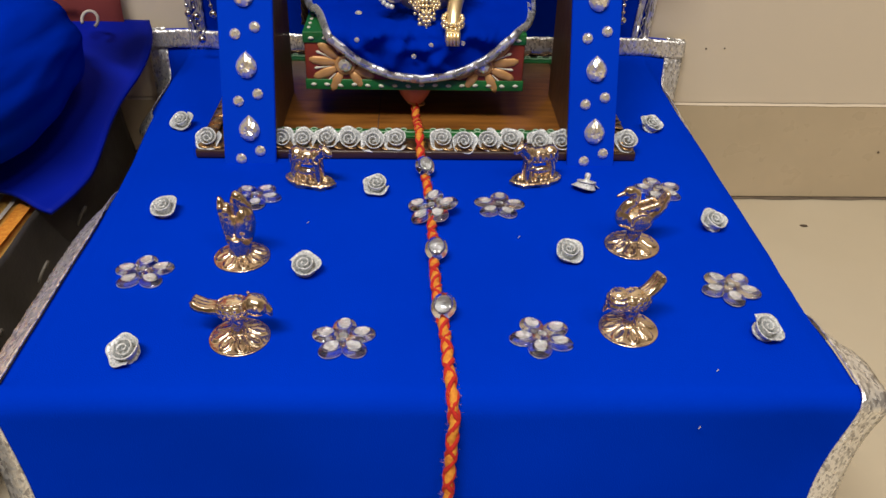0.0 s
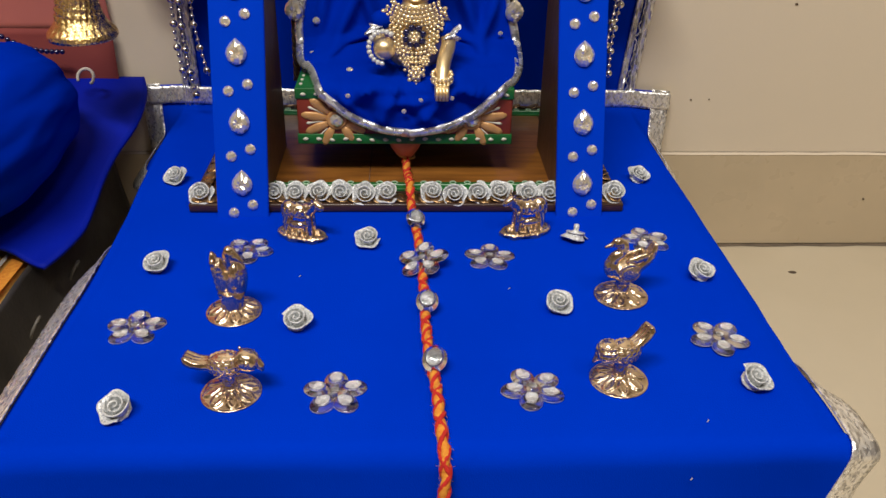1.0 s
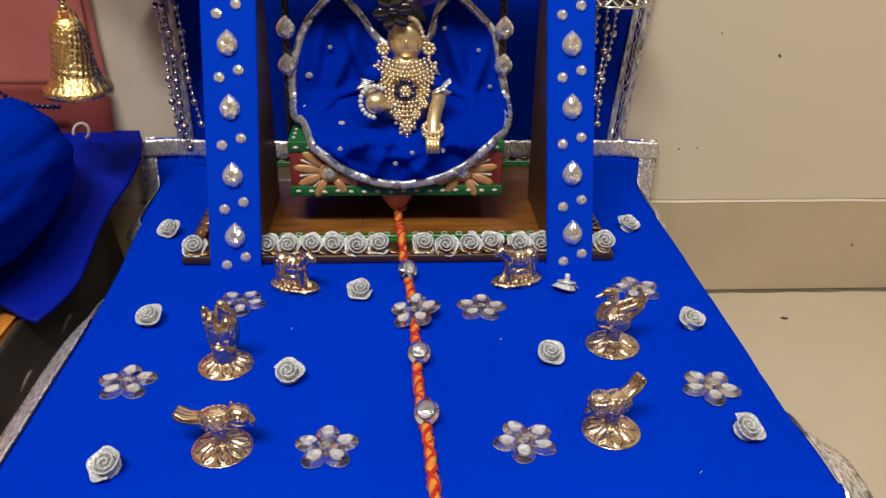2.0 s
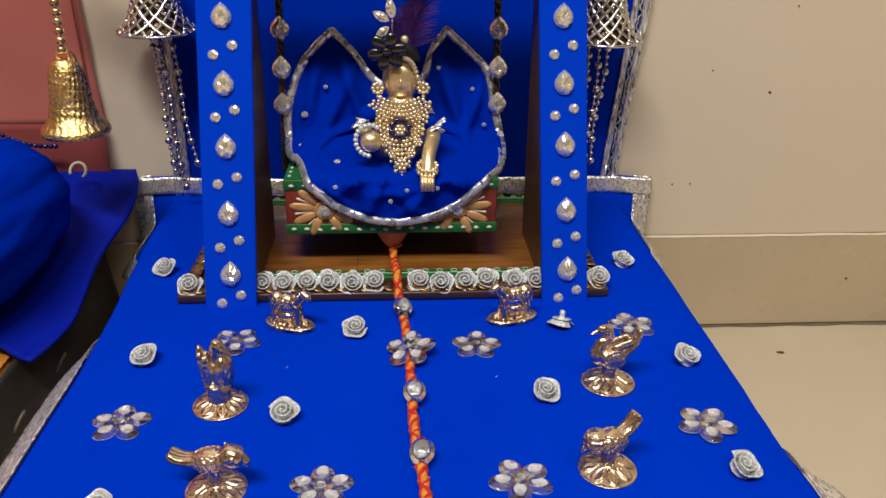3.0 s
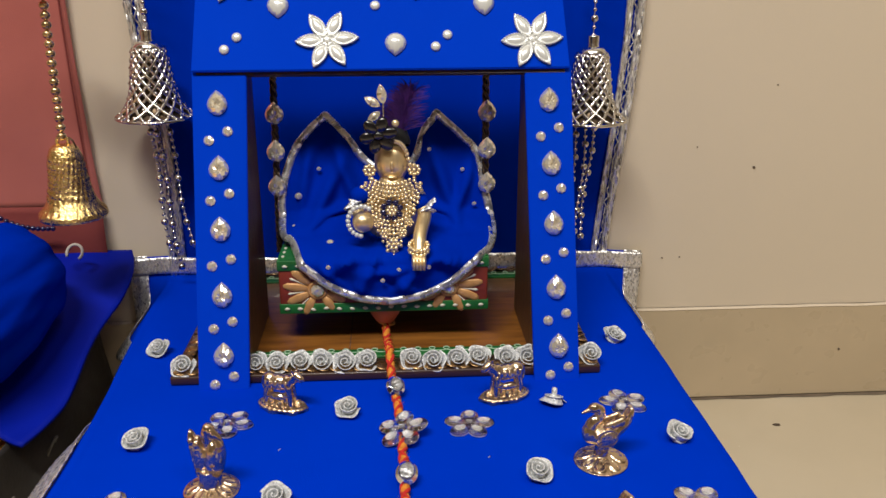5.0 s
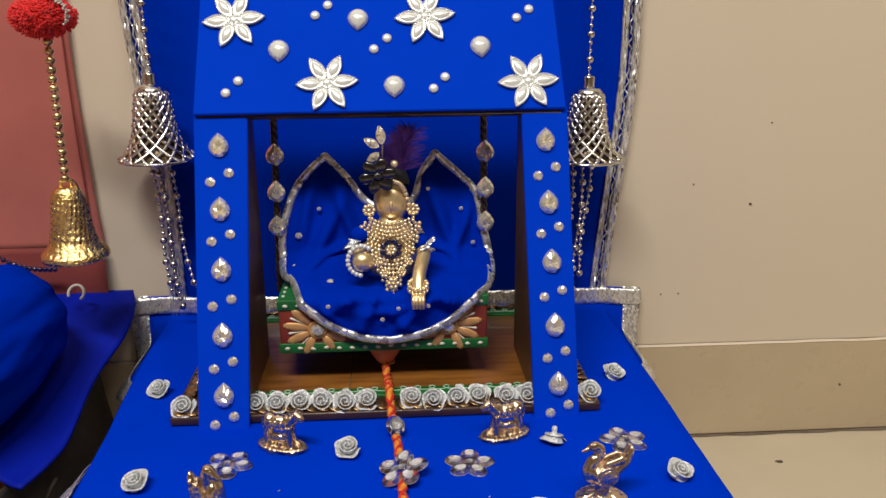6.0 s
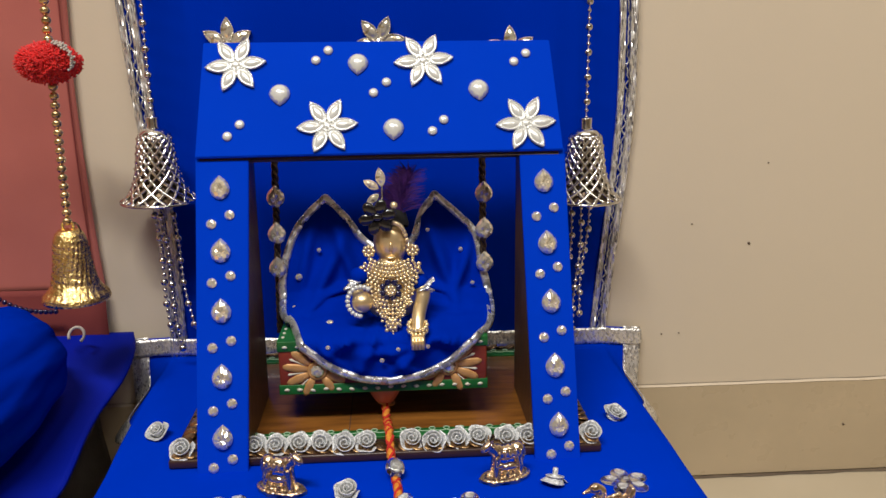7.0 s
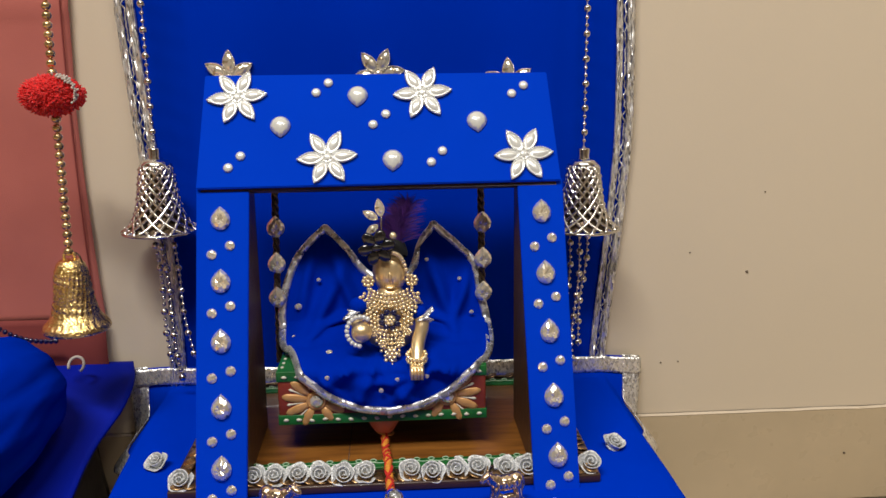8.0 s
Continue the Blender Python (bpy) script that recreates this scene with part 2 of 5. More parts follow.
def tube(points, radius, seg=8, bm=None, caps=True):
    """A swept tube; radius is a number or a function of 0..1."""
    bm = bm or bmesh.new()
    pts = [Vector(p) for p in points]
    rings, up = [], None
    for i, p in enumerate(pts):
        d = (pts[min(i + 1, len(pts) - 1)] - pts[max(i - 1, 0)]).normalized()
        if up is None:
            up = d.orthogonal().normalized()
        up = (up - d * up.dot(d)).normalized()
        side = d.cross(up)
        r = radius(i / (len(pts) - 1)) if callable(radius) else radius
        rings.append([bm.verts.new(p + r * (math.cos(6.28318 * k / seg) * up + math.sin(6.28318 * k / seg) * side)) for k in range(seg)])
    for a, b in zip(rings, rings[1:]):
        for k in range(seg):
            bm.faces.new((a[k], a[(k + 1) % seg], b[(k + 1) % seg], b[k]))
    if caps:
        bm.faces.new(rings[0][::-1])
        bm.faces.new(rings[-1])
    return bm


def block(lo, hi, bevel=0.0, bm=None):
    """A box between two corners with rounded edges."""
    own = bmesh.new()
    c, s = [(a + b) / 2 for a, b in zip(lo, hi)], [b - a for a, b in zip(lo, hi)]
    bmesh.ops.create_cube(own, size=1, matrix=Matrix.Translation(c) @ Matrix.Diagonal((*s, 1)))
    if bevel:
        bmesh.ops.bevel(own, geom=own.edges[:], offset=bevel, segments=2, affect="EDGES", profile=0.5)
    if bm is None:
        return own
    me = bpy.data.meshes.new("tmp")
    own.to_mesh(me)
    own.free()
    bm.from_mesh(me)
    bpy.data.meshes.remove(me)
    return bm


def slab(outline, depth, bm=None, m=None, bevel=0.0):
    """A flat outline in x, y given a depth along z."""
    bm = bm or bmesh.new()
    m = m or Matrix()
    a = [bm.verts.new(m @ Vector((x, y, 0))) for x, y in outline]
    b = [bm.verts.new(m @ Vector((x, y, depth))) for x, y in outline]
    bm.faces.new(a[::-1])
    bm.faces.new(b)
    for k in range(len(a)):
        q = (k + 1) % len(a)
        bm.faces.new((a[k], a[q], b[q], b[k]))
    return bm


def smooth_path(points, steps=8):
    """A Catmull-Rom line through a few points."""
    p = [Vector(q) for q in points]
    p = [2 * p[0] - p[1], *p, 2 * p[-1] - p[-2]]
    out = []
    for i in range(1, len(p) - 2):
        for k in range(steps):
            t = k / steps
            out.append(0.5 * (2 * p[i] + (p[i + 1] - p[i - 1]) * t + (2 * p[i - 1] - 5 * p[i] + 4 * p[i + 1] - p[i + 2]) * t * t
                              + (3 * p[i] - p[i - 1] - 3 * p[i + 1] + p[i + 2]) * t ** 3))
    return out + [p[-2]]


def ease(t):
    t = max(0.0, min(1.0, t))
    return t * t * (3 - 2 * t)


H = 0.147        # top of the low table
WY = 0.213       # face of the back wall

# ---- the room ----
def wall(name, lo, hi, mat, label):
    ob = part(name, block(lo, hi), mat, smooth=False)
    return tagged(ob, label, "wall", kind="structure")


RX, RF = 3.2, -3.8
floor = tagged(part("floor", block((-RX, RF, -0.05), (RX, WY, 0.0)), FLOOR, smooth=False), "polished beige floor tiles", "floor", kind="structure")
wall("wall_back", (-RX, WY, 0.1015), (RX, WY + 0.12, 2.75), WALL, "plain beige painted wall behind the shrine")
# Out of view: three tan walls that limit bounce, a white ceiling that returns it.
wall("wall_front", (-RX, RF - 0.12, -0.05), (RX, RF, 2.75), TAN, "unseen tan wall added to cut bounced light")
wall("wall_left", (-RX - 0.12, RF - 0.12, -0.05), (-RX, WY + 0.12, 2.75), TAN, "unseen tan wall added to cut bounced light")
wall("wall_right", (RX, RF - 0.12, -0.05), (RX + 0.12, WY + 0.12, 2.75), TAN, "unseen tan wall added to cut bounced light")
tagged(part("ceiling", block((-RX - 0.12, RF - 0.12, 2.75), (RX + 0.12, WY + 0.12, 2.85)), PAINT, smooth=False), "unseen white ceiling added to bounce fill light", "ceiling", kind="structure")

# skirting tiles, a thin mortar line above them and a dark joint at the floor
skirting = tagged(new("baseboard"), "beige tile skirting along the wall", "skirting", kind="structure")
for k in range(12):
    x = -RX - 0.25 + 0.6 * k
    part("tile", block((max(x + 0.001, -RX), WY - 0.004, 0.002), (min(x + 0.599, RX), WY + 0.1, 0.1005), 0.0008), SKIRT, skirting, smooth=False)
part("mortar", grid(260, 1, lambda u, v: (-RX + 2 * RX * u, WY - 0.0045 + 0.0035 * v, 0.1004 + 0.0011 * v + 0.0009 * noise.noise((u * 240, 0, 1)))), WALL, skirting, "raised cream mortar line")
part("joint", grid(320, 1, lambda u, v: (-RX + 2 * RX * u, WY - 0.0048 - 0.0022 * v * (1 + 0.8 * noise.noise((u * 200, 4, 0))), 0.0022 - 0.0016 * v)), GROUT, skirting, "dark floor joint")


def speck(name, x, y, z, sx, sz, on_floor=False):
    m = pose(x, y, z, 0 if on_floor else 90)
    bm = bmesh.new()
    ring = [(sx * math.cos(a) * (1 + 0.5 * noise.noise((x * 90, a, 0))), sz * math.sin(a) * (1 + 0.5 * noise.noise((a, z * 70, 2)))) for a in np.linspace(0, 6.0, 11)]
    slab(ring, 0.0005, bm)
    return tagged(part(name, bm, DIRT, at=m), "small brown speck of dirt", "dirt")


speck("floor_speck", 0.371, 0.156, 0.0001, 0.0038, 0.0022, True)
for x, z, s in ((0.341, 0.242, 0.0014), (0.452, 0.053, 0.0012), (0.285, 0.262, 0.0007), (0.353, 0.318, 0.0007), (0.262, 0.154, 0.0008), (0.279, 0.1545, 0.0007)):
    speck("wall_speck", x, WY - (0.0002 if z > 0.1 else 0.0042), z, s, s * 0.8)
speck("floor_speck", 0.40, -0.03, 0.0001, 0.001, 0.0008, True)

# ---- the low table and its cloth ----
EL, ER, FRONT, BACK = 0.185, 0.203, -0.222, 0.2075
table = thing("low_table", "low wooden table hidden under a blue cloth", "table")
part("tabletop", block((-EL + 0.004, FRONT + 0.006, H - 0.024), (ER - 0.004, 0.20, H - 0.002), 0.004), WOOD, table)
for sx in (-EL + 0.03, ER - 0.03):
    for sy in (FRONT + 0.04, 0.17):
        part("leg", block((sx - 0.02, sy - 0.02, 0.0), (sx + 0.02, sy + 0.02, H - 0.023), 0.003), WOOD, table)

RISE, TOPLEN, HANG, SIDE = 0.019, BACK - FRONT, 0.142, 0.036


def edge_of(s, side):
    """The table's edge under the cloth, which lies a little wider at the back."""
    y = BACK - (s - RISE)
    return ER if side > 0 else 0.187 + 0.014 * ease((y + 0.10) / 0.25)


def droop(y, side):
    """How steeply the overhang falls: flat at the wall, steep along the side, flaring towards the front corner."""
    start, end = (-0.140, -0.205) if side > 0 else (0.0, -0.10)
    back = ease((BACK - y) / 0.026)
    flare = ease((start - y) / (start - end))
    return radians(76 * back * (1 - flare) + (20 if side > 0 else 24) * flare)


def overhang(s, side):
    """How far the blue cloth reaches past the table's edge before the lace begins."""
    y = BACK - (s - RISE)
    long = 0.020 + 0.012 * ease((BACK - y - 0.01) / 0.05)
    start, end = (-0.09, -0.19) if side > 0 else (0.05, -0.08)
    h = max(0.0, s - RISE - TOPLEN)
    return long + (0.003 - long) * ease((start - y) / (start - end)) - 0.009 * ease(h / 0.08)


def cloth_at(c, s):
    """The cloth, c across and s along from the wall's edge over the top and down the front."""
    side = 1 if c > 0 else -1
    edge = edge_of(s, side)
    o = abs(c) - edge
    wave = 0.0006 * noise.noise((c * 9, s * 9, 0)) + 0.0003 * noise.noise((c * 40, s * 33, 5))
    wave += 0.0011 * ease((abs(c) - 0.10) / 0.1) * noise.noise((c * 6, s * 17, 8))
    if s < RISE:
        p, d = Vector((c, BACK - 0.0015 * (s / RISE) + 0.4 * wave, H + RISE - s + 0.004 * (c < -0.15) * (-c - 0.15) / 0.08)), Vector((side, 0, -0.08))
    elif s < RISE + TOPLEN:
        y = BACK - (s - RISE)
        a = droop(y, side)
        p = Vector((c, y, H + wave + 0.004 * ease(1 - (s - RISE) / 0.012)))
        d = Vector((side * math.cos(a), 0, -math.sin(a)))
    else:
        h = s - RISE - TOPLEN
        t = min(h / 0.014, 1.5708)
        z = H - 0.009 * (1 - math.cos(t)) - max(0.0, h - 0.022)
        fold = ease(h / 0.09) * (0.006 * math.sin(c * 24 + 0.6) + 0.005 * noise.noise((c * 14, h * 4, 2)) + 0.004)
        p = Vector((c, FRONT - 0.009 * math.sin(t) - fold + wave, z + wave))
        f = radians(6 + 22 * ease(h / 0.06))
        d = Vector((side * math.cos(f), math.sin(f), -0.36 * (1 - ease(h / 0.05)))).normalized()
    if o <= 0:
        return p
    p.x = side * edge
    if RISE <= s < RISE + TOPLEN:
        k = ease((BACK - p.y) / 0.02) * (1 - ease((BACK - 0.04 - p.y) / 0.06))
        d = d * (1 - k) + k * Vector((side * 0.93, 0, -1.22))
    return p + d * o


cloth = thing("tablecloth", "royal blue felt tablecloth with silver lace border on the table", "tablecloth")
SL = RISE + TOPLEN + HANG


def sheet_at(u, v):
    """Columns of the sheet keep to the table's edges, so that the fold runs clean."""
    s = SL * v
    a, b, oa, ob_ = edge_of(s, -1), ER, overhang(s, -1), overhang(s, 1)
    ia, ib = a + min(0.0, oa) - 0.002, b + min(0.0, ob_) - 0.002
    k = 0.075
    if u < k:
        c = -(a + oa) + (a + oa - ia) * (u / k)
    elif u > 1 - k:
        c = ib + (b + ob_ - ib) * ((u - 1 + k) / k)
    else:
        c = -ia + (ia + ib) * (u - k) / (1 - 2 * k)
    p = cloth_at(c, s)
    if RISE < s < RISE + TOPLEN:
        side = 1 if c > 0 else -1
        p.z -= 0.0016 * ease((abs(c) - edge_of(s, side) + 0.009) / 0.009) * ease((BACK - p.y) / 0.03)
    return p


part("sheet", thicken(grid(200, 200, sheet_at), 0.0008), BLUE, cloth)
LW = 0.0165


def lace_side(side):
    def f(u, v):
        s = SL * u
        e = edge_of(s, side) + overhang(s, side) - 0.0015
        p = cloth_at(side * (e + (LW if side > 0 else LW - 0.004 * ease((u - 0.2) / 0.2)) * v), s)
        return p + Vector((side * 0.0006, -0.0008, 0.0013 + 0.0007 * noise.noise((u * 150, v * 9, side))))
    return thicken(grid(300, 6, f), 0.0006)


part("lace_border", lace_side(1), LACE_FLAT, cloth, "crinkled silver lace ribbon")
part("lace_border", lace_side(-1), LACE_FLAT, cloth, "crinkled silver lace ribbon")
BA, BB = edge_of(0, -1) + 0.020 + LW, ER + 0.020 + LW
part("lace_border", thicken(grid(200, 5, lambda u, v: cloth_at(-BA + (BA + BB) * u, 0.0005 + 0.0155 * v) + Vector((0, -0.0030, 0.0002 + 0.0008 * noise.noise((u * 90, v * 6, 9))))), 0.0006), LACE_FLAT, cloth, "crinkled silver lace ribbon")

# ---- the backdrop cloth on the wall ----
backdrop = thing("backdrop_cloth", "royal blue cloth with silver lace edges hung on the wall", "backdrop cloth")
ZB, ZT = 0.150, 0.64


def back_edge(z, side):
    t = (z - ZB) / 0.34
    return -0.199 - 0.016 * max(0.0, t) + 0.003 * math.sin(t * 5) if side < 0 else 0.2025 + 0.0205 * ease(t / 0.62 * 0.75 + 0.12) - 0.003 * ease((t - 0.6) / 0.6)


def back_at(u, v):
    z = ZB + (ZT - ZB) * v
    x = back_edge(z, -1) * (1 - u) + back_edge(z, 1) * u
    y = WY - 0.006 + 0.0022 * math.sin(u * 21 + 0.5 * math.sin(v * 5)) * (0.4 + 0.6 * abs(2 * u - 1)) + 0.003 * noise.noise((u * 5, v * 4, 1))
    return Vector((x, min(y, WY - 0.0012), z))


part("sheet", thicken(grid(90, 60, back_at), 0.0008), BLUE_DROP, backdrop)
for side in (-1, 1):
    for lo, hi in ((-0.002, 0.0125), (0.0205, 0.0350)):
        part("lace_border", thicken(grid(6, 200, lambda u, v: back_at((0.0 if side < 0 else 1.0) - side * (lo + (hi - lo) * u), v)
                                       + Vector((0, -0.0030 - 0.0016 * math.sin(u * 9.4) ** 2 - 0.0016 * noise.noise((u * 3, v * 60, side + lo * 90)), 0))), 0.0006), LACE, backdrop, "crinkled silver lace ribbon")
    web = [back_at((0.0 if side < 0 else 1.0) - side * (0.0165 + 0.0075 * noise.noise((k * 0.37, side, 3))), k / 240) + Vector((0, -0.0034, 0)) for k in range(241)]
    part("lace_web", tube(web, 0.00075, 5), LACE, backdrop, "open silver lace web")

# ---- the seat beside the table: platform, mat, bolster ----
platform = thing("low_platform", "low seat platform with gold brocade cloth and dark organza border", "platform")
# Near-black colour paints the shadow in the gap beside the table.
part("base", block((-0.95, -0.42, 0.0), (-0.276, 0.19, 0.085), 0.004), BLACK, platform)
part("brocade_cover", grid(60, 60, lambda u, v: (-0.94 + 0.668 * u, -0.43 + 0.60 * v, 0.098 + 0.0012 * noise.noise((u * 12, v * 12, 0)) - 0.006 * ease((u - 0.97) / 0.03))), GOLD_CLOTH, platform, "gold brocade cloth with red stripes")
part("organza_border", thicken(grid(80, 12, lambda u, v: (-0.272 + 0.016 * v + 0.004 * math.sin(u * 17) * v + 0.003 * noise.noise((u * 9, v * 2, 3)), -0.43 + 0.62 * u, 0.102 + 0.03 * ease((u - 0.75) / 0.2) - 0.062 * v - 0.03 * v * ease((u - 0.75) / 0.2))), 0.0008), BORDER, platform, "dark organza border with woven motifs")
for x0, x1, mm in ((-0.3120, -0.3040, COTTON), (-0.2960, -0.2930, COTTON), (-0.2890, -0.2790, ORANGE), (-0.3420, -0.3300, ORANGE), (-0.3560, -0.3500, COTTON), (-0.3900, -0.3780, ORANGE)):
    part("stripe", grid(4, 60, lambda u, v: (x0 + (x1 - x0) * u, -0.43 + 0.60 * v, 0.0996 + 0.0006 * noise.noise((u * 2, v * 30, x0)))), mm, platform, "woven brocade stripe")
for k in range(7):
    y = -0.40 + 0.075 * k
    pts = [(-0.262 + 0.004 * math.sin(a) + 0.0006 * k % 0.002, y + 0.006 * math.cos(a) * (1 + 0.2 * a / 5), 0.071 + 0.008 * math.sin(a)) for a in np.linspace(0, 5.2, 14)]
    part("woven_motif", tube(pts, lambda t: 0.0006 + 0.0006 * math.sin(3.14 * t), 6), MOTIF, platform)


def mat_at(u, v):
    """The blue mat: propped high at the wall and falling towards the front, its right edge curling down."""
    y = 0.205 - 0.198 * v
    x = -0.72 + (0.488 - 0.002 * v - 0.026 * v * v) * u + (0.006 * math.sin(v * 9) + 0.007 * math.sin(3.1416 * v)) * u
    z = 0.176 - 0.062 * ease(v * 0.95) ** 0.8 - 0.012 * ease((u - 0.86) / 0.14) * v + 0.004 * math.sin(u * 16 + v * 5) * v
    y -= 0.010 * math.sin(u * 26) * v ** 3 + 0.012 * ease((0.80 - u) / 0.2) * v ** 3
    return Vector((x, y, z + 0.0015 * noise.noise((u * 20, v * 8, 2))))


tagged(part("blue_mat", thicken(grid(90, 60, mat_at), 0.003), BLUE_SATIN), "deep blue satin mat laid over the seat platform", "mat")

bolster = thing("bolster_cushion", "plump blue cloth bolster cushion on the mat", "cushion")
A, B, R = Vector((-0.281, 0.128, 0.195)), Vector((-0.356, -0.045, 0.168)), 0.055


def bolster_at(u, v):
    t = 3.14159 * v
    axis = (B - A)
    d = axis.normalized()
    side = d.cross(Vector((0, 0, 1))).normalized()
    up = side.cross(d)
    along = 0.5 - 0.5 * math.cos(t) if 0.0 < v < 1.0 else round(v)
    r = R * max(0.0, math.sin(t)) ** 0.55 * (1 + 0.12 * noise.noise((1.8 * math.cos(6.28 * u), 2.4 * math.sin(6.28 * u), v * 5)) + 0.035 * noise.noise((6 * math.cos(6.28 * u), 8 * math.sin(6.28 * u), v * 9)))
    p = A + axis * along
    return p + r * (math.cos(6.28318 * u) * side + 1.0 * math.sin(6.28318 * u) * up)


part("cover", grid(96, 80, bolster_at, close_u=True), BLUE_DARK, bolster)
part("piping", tube([(-0.2670 + 0.0065 * math.cos(a), 0.165 + 0.004 * math.sin(a), 0.1885 + 0.006 * math.sin(a)) for a in np.linspace(-0.9, 3.6, 16)], 0.0013, 7), COTTON, bolster, "white cord loop")
part("stone", ball((-0.317, 0.01, 0.165), (0.0025, 0.0015, 0.0025)), STONE, bolster, "small clear stone")

# ---- pink cloth on the wall, with its beaded chain, pompom and bell ----
hanging = thing("wall_hanging", "dusty pink cloth hung on the wall with a deep hem", "cloth")


def pink_at(u, v):
    z = 0.215 + 0.44 * v
    x = -0.80 + (0.547 - 0.006 * math.sin(v * 4.2)) * u
    return Vector((x, WY - 0.005 - 0.002 * math.sin(u * 60 + v * 3) * (1 - u) - 0.002 * ease(1 - abs(v - 0.62) * 60) + 0.002 * noise.noise((u * 8, v * 6, 0)), z))


part("sheet", thicken(grid(70, 60, pink_at), 0.001), PINK, hanging)
part("hem", thicken(grid(60, 12, lambda u, v: (-0.80 + 0.5475 * u, WY - 0.008 - 0.004 * math.sin(v * 3.0) + 0.0015 * noise.noise((u * 14, v * 3, 6)), 0.150 + 0.068 * v)), 0.001), PINK_DEEP, hanging, "darker maroon-pink hem band")
part("stitching", tube([(-0.2605 - 0.003 * math.sin(v * 4.2), WY - 0.0085, 0.22 + 0.43 * v) for v in np.linspace(0, 1, 60)], 0.0007, 5), PINK_DEEP, hanging)
cord = thing("beaded_rope", "thin navy beaded rope against the pink cloth", "rope")
for k in range(14):
    t = k / 13
    part("bead", ball((-0.345 + 0.055 * t, 0.185, 0.222 - 0.018 * t - 0.006 * math.sin(3.14 * t)), 0.0024, u=8, v=6), NAVY_GEM, cord)

# ---- stones, flowers and roses, each built once ----
def drop_outline(w, h, n=18):
    """A teardrop with its point at +y."""
    out = []
    for k in range(n):
        a = 6.28318 * k / n
        y = math.sin(a)
        x = math.cos(a) * (1 if y < 0 else (1 - y) ** 0.55 * (1 + 0.45 * y))
        out.append((x * w / 2, y * h / 2 if y > 0 else y * h * 0.42))
    return out


def faceted_drop(w, h, t, top=0.5):
    """A cut teardrop stone: girdle, sloping facets and a flat table."""
    bm = bmesh.new()
    o = drop_outline(w, h)
    def ring(s, z, zig):
        return [bm.verts.new((x * (s - zig * (k % 2)), y * (s - zig * (k % 2)) - (1 - s) * 0.06 * h, z + zig * 0.006 * (k % 2))) for k, (x, y) in enumerate(o)]
    rings = [ring(0.96, 0.0, 0), ring(1.0, t * 0.3, 0), ring(0.84, t * 0.72, 0.10), ring(top, t, 0.08 if top < 0.6 else 0)]
    n = len(o)
    for a, b in zip(rings, rings[1:]):
        for k in range(0, n, 1):
            bm.faces.new((a[k], a[(k + 1) % n], b[(k + 1) % n], b[k]))
    bm.faces.new(rings[0][::-1])
    c = bm.verts.new((0, -0.06 * h, t * 0.9))
    for k in range(n):
        bm.faces.new((rings[-1][k], rings[-1][(k + 1) % n], c))
    return bm


def round_stone(r, t, n=12):
    bm = bmesh.new()
    return revolve([(0, 0), (r * 0.95, 0), (r, t * 0.35), (r * 0.72, t * 0.8), (r * 0.42, t), (0, t * 0.97)], n, bm)


def dome(rx, ry, t, m, bm=None, u=16, v=6):
    """A cabochon: flat back, rounded front."""
    bm = bm or bmesh.new()
    return revolve([(0, 0)] + [(math.cos(a), math.sin(a)) for a in np.linspace(0, 1.5708, v)][:-1] + [(0, 1)], u, bm, m @ Matrix.Diagonal((rx, ry, t, 1)))


def rose_mesh(scale=1.0, seed=0):
    """A rolled ribbon rose: one strip wound in an open spiral, its last turn flaring into five corners."""
    bm = bmesh.new()
    turns, n = 3.1, 140

    def f(u, v):
        th = 6.28318 * turns * u
        k = min(u / 0.70, 1.0) ** 0.92
        last = ease((u - 0.68) / 0.2)
        r = 0.0004 + 0.0056 * k + 0.0006 * last
        five = 1 + 0.075 * last * math.cos((5 if seed % 2 else 4) * th + seed) + 0.04 * k * noise.noise((math.cos(th) * 1.4, math.sin(th) * 1.4, seed))
        lean = v * v * (0.0005 + 0.0020 * last)
        z = 0.0004 + (0.0064 - 0.0024 * last) * v + 0.0007 * noise.noise((th * 0.8, v * 2, seed)) * v
        rr = (r * (0.75 + 0.25 * v) + lean) * five
        return Vector((rr * math.cos(th), rr * math.sin(th), z)) * scale
    grid(n, 6, f, bm)
    thicken(bm, 0.0006 * scale)
    revolve([(0, 0), (0.0060 * scale, 0.0), (0.0062 * scale, 0.0008 * scale), (0.0, 0.0010 * scale)], 10, bm)
    return bm


def petal_outline(l, w, n=12):
    """A pointed petal from the origin along +x."""
    up = [(l * t, w / 2 * math.sin(3.14159 * t ** 0.9) ** 0.8) for t in np.linspace(0.0, 1, n)]
    return up + [(x, -y) for x, y in up[-2:0:-1]]


def pearl_petal(l, w, t):
    """A moulded petal: beaded rim, a groove and a raised middle."""
    bm = bmesh.new()
    o = petal_outline(l, w)
    c = l * 0.52
    spec = ((1.0, 0.0), (1.0, t * 0.6), (0.86, t * 0.85), (0.78, t * 0.45), (0.6, t * 0.8), (0.25, t))
    rings = [[bm.verts.new((c + (x - c) * s, y * s, z)) for x, y in o] for s, z in spec]
    n = len(o)
    for a, b in zip(rings, rings[1:]):
        for k in range(n):
            bm.faces.new((a[k], a[(k + 1) % n], b[(k + 1) % n], b[k]))
    bm.faces.new(rings[0][::-1])
    bm.faces.new(rings[-1])
    for k in range(0, n, 1):
        x, y = o[k]
        ball((c + (x - c) * 0.93, y * 0.93, t * 0.75), l * 0.035, bm, u=5, v=4)
    return bm


STOCK = {}


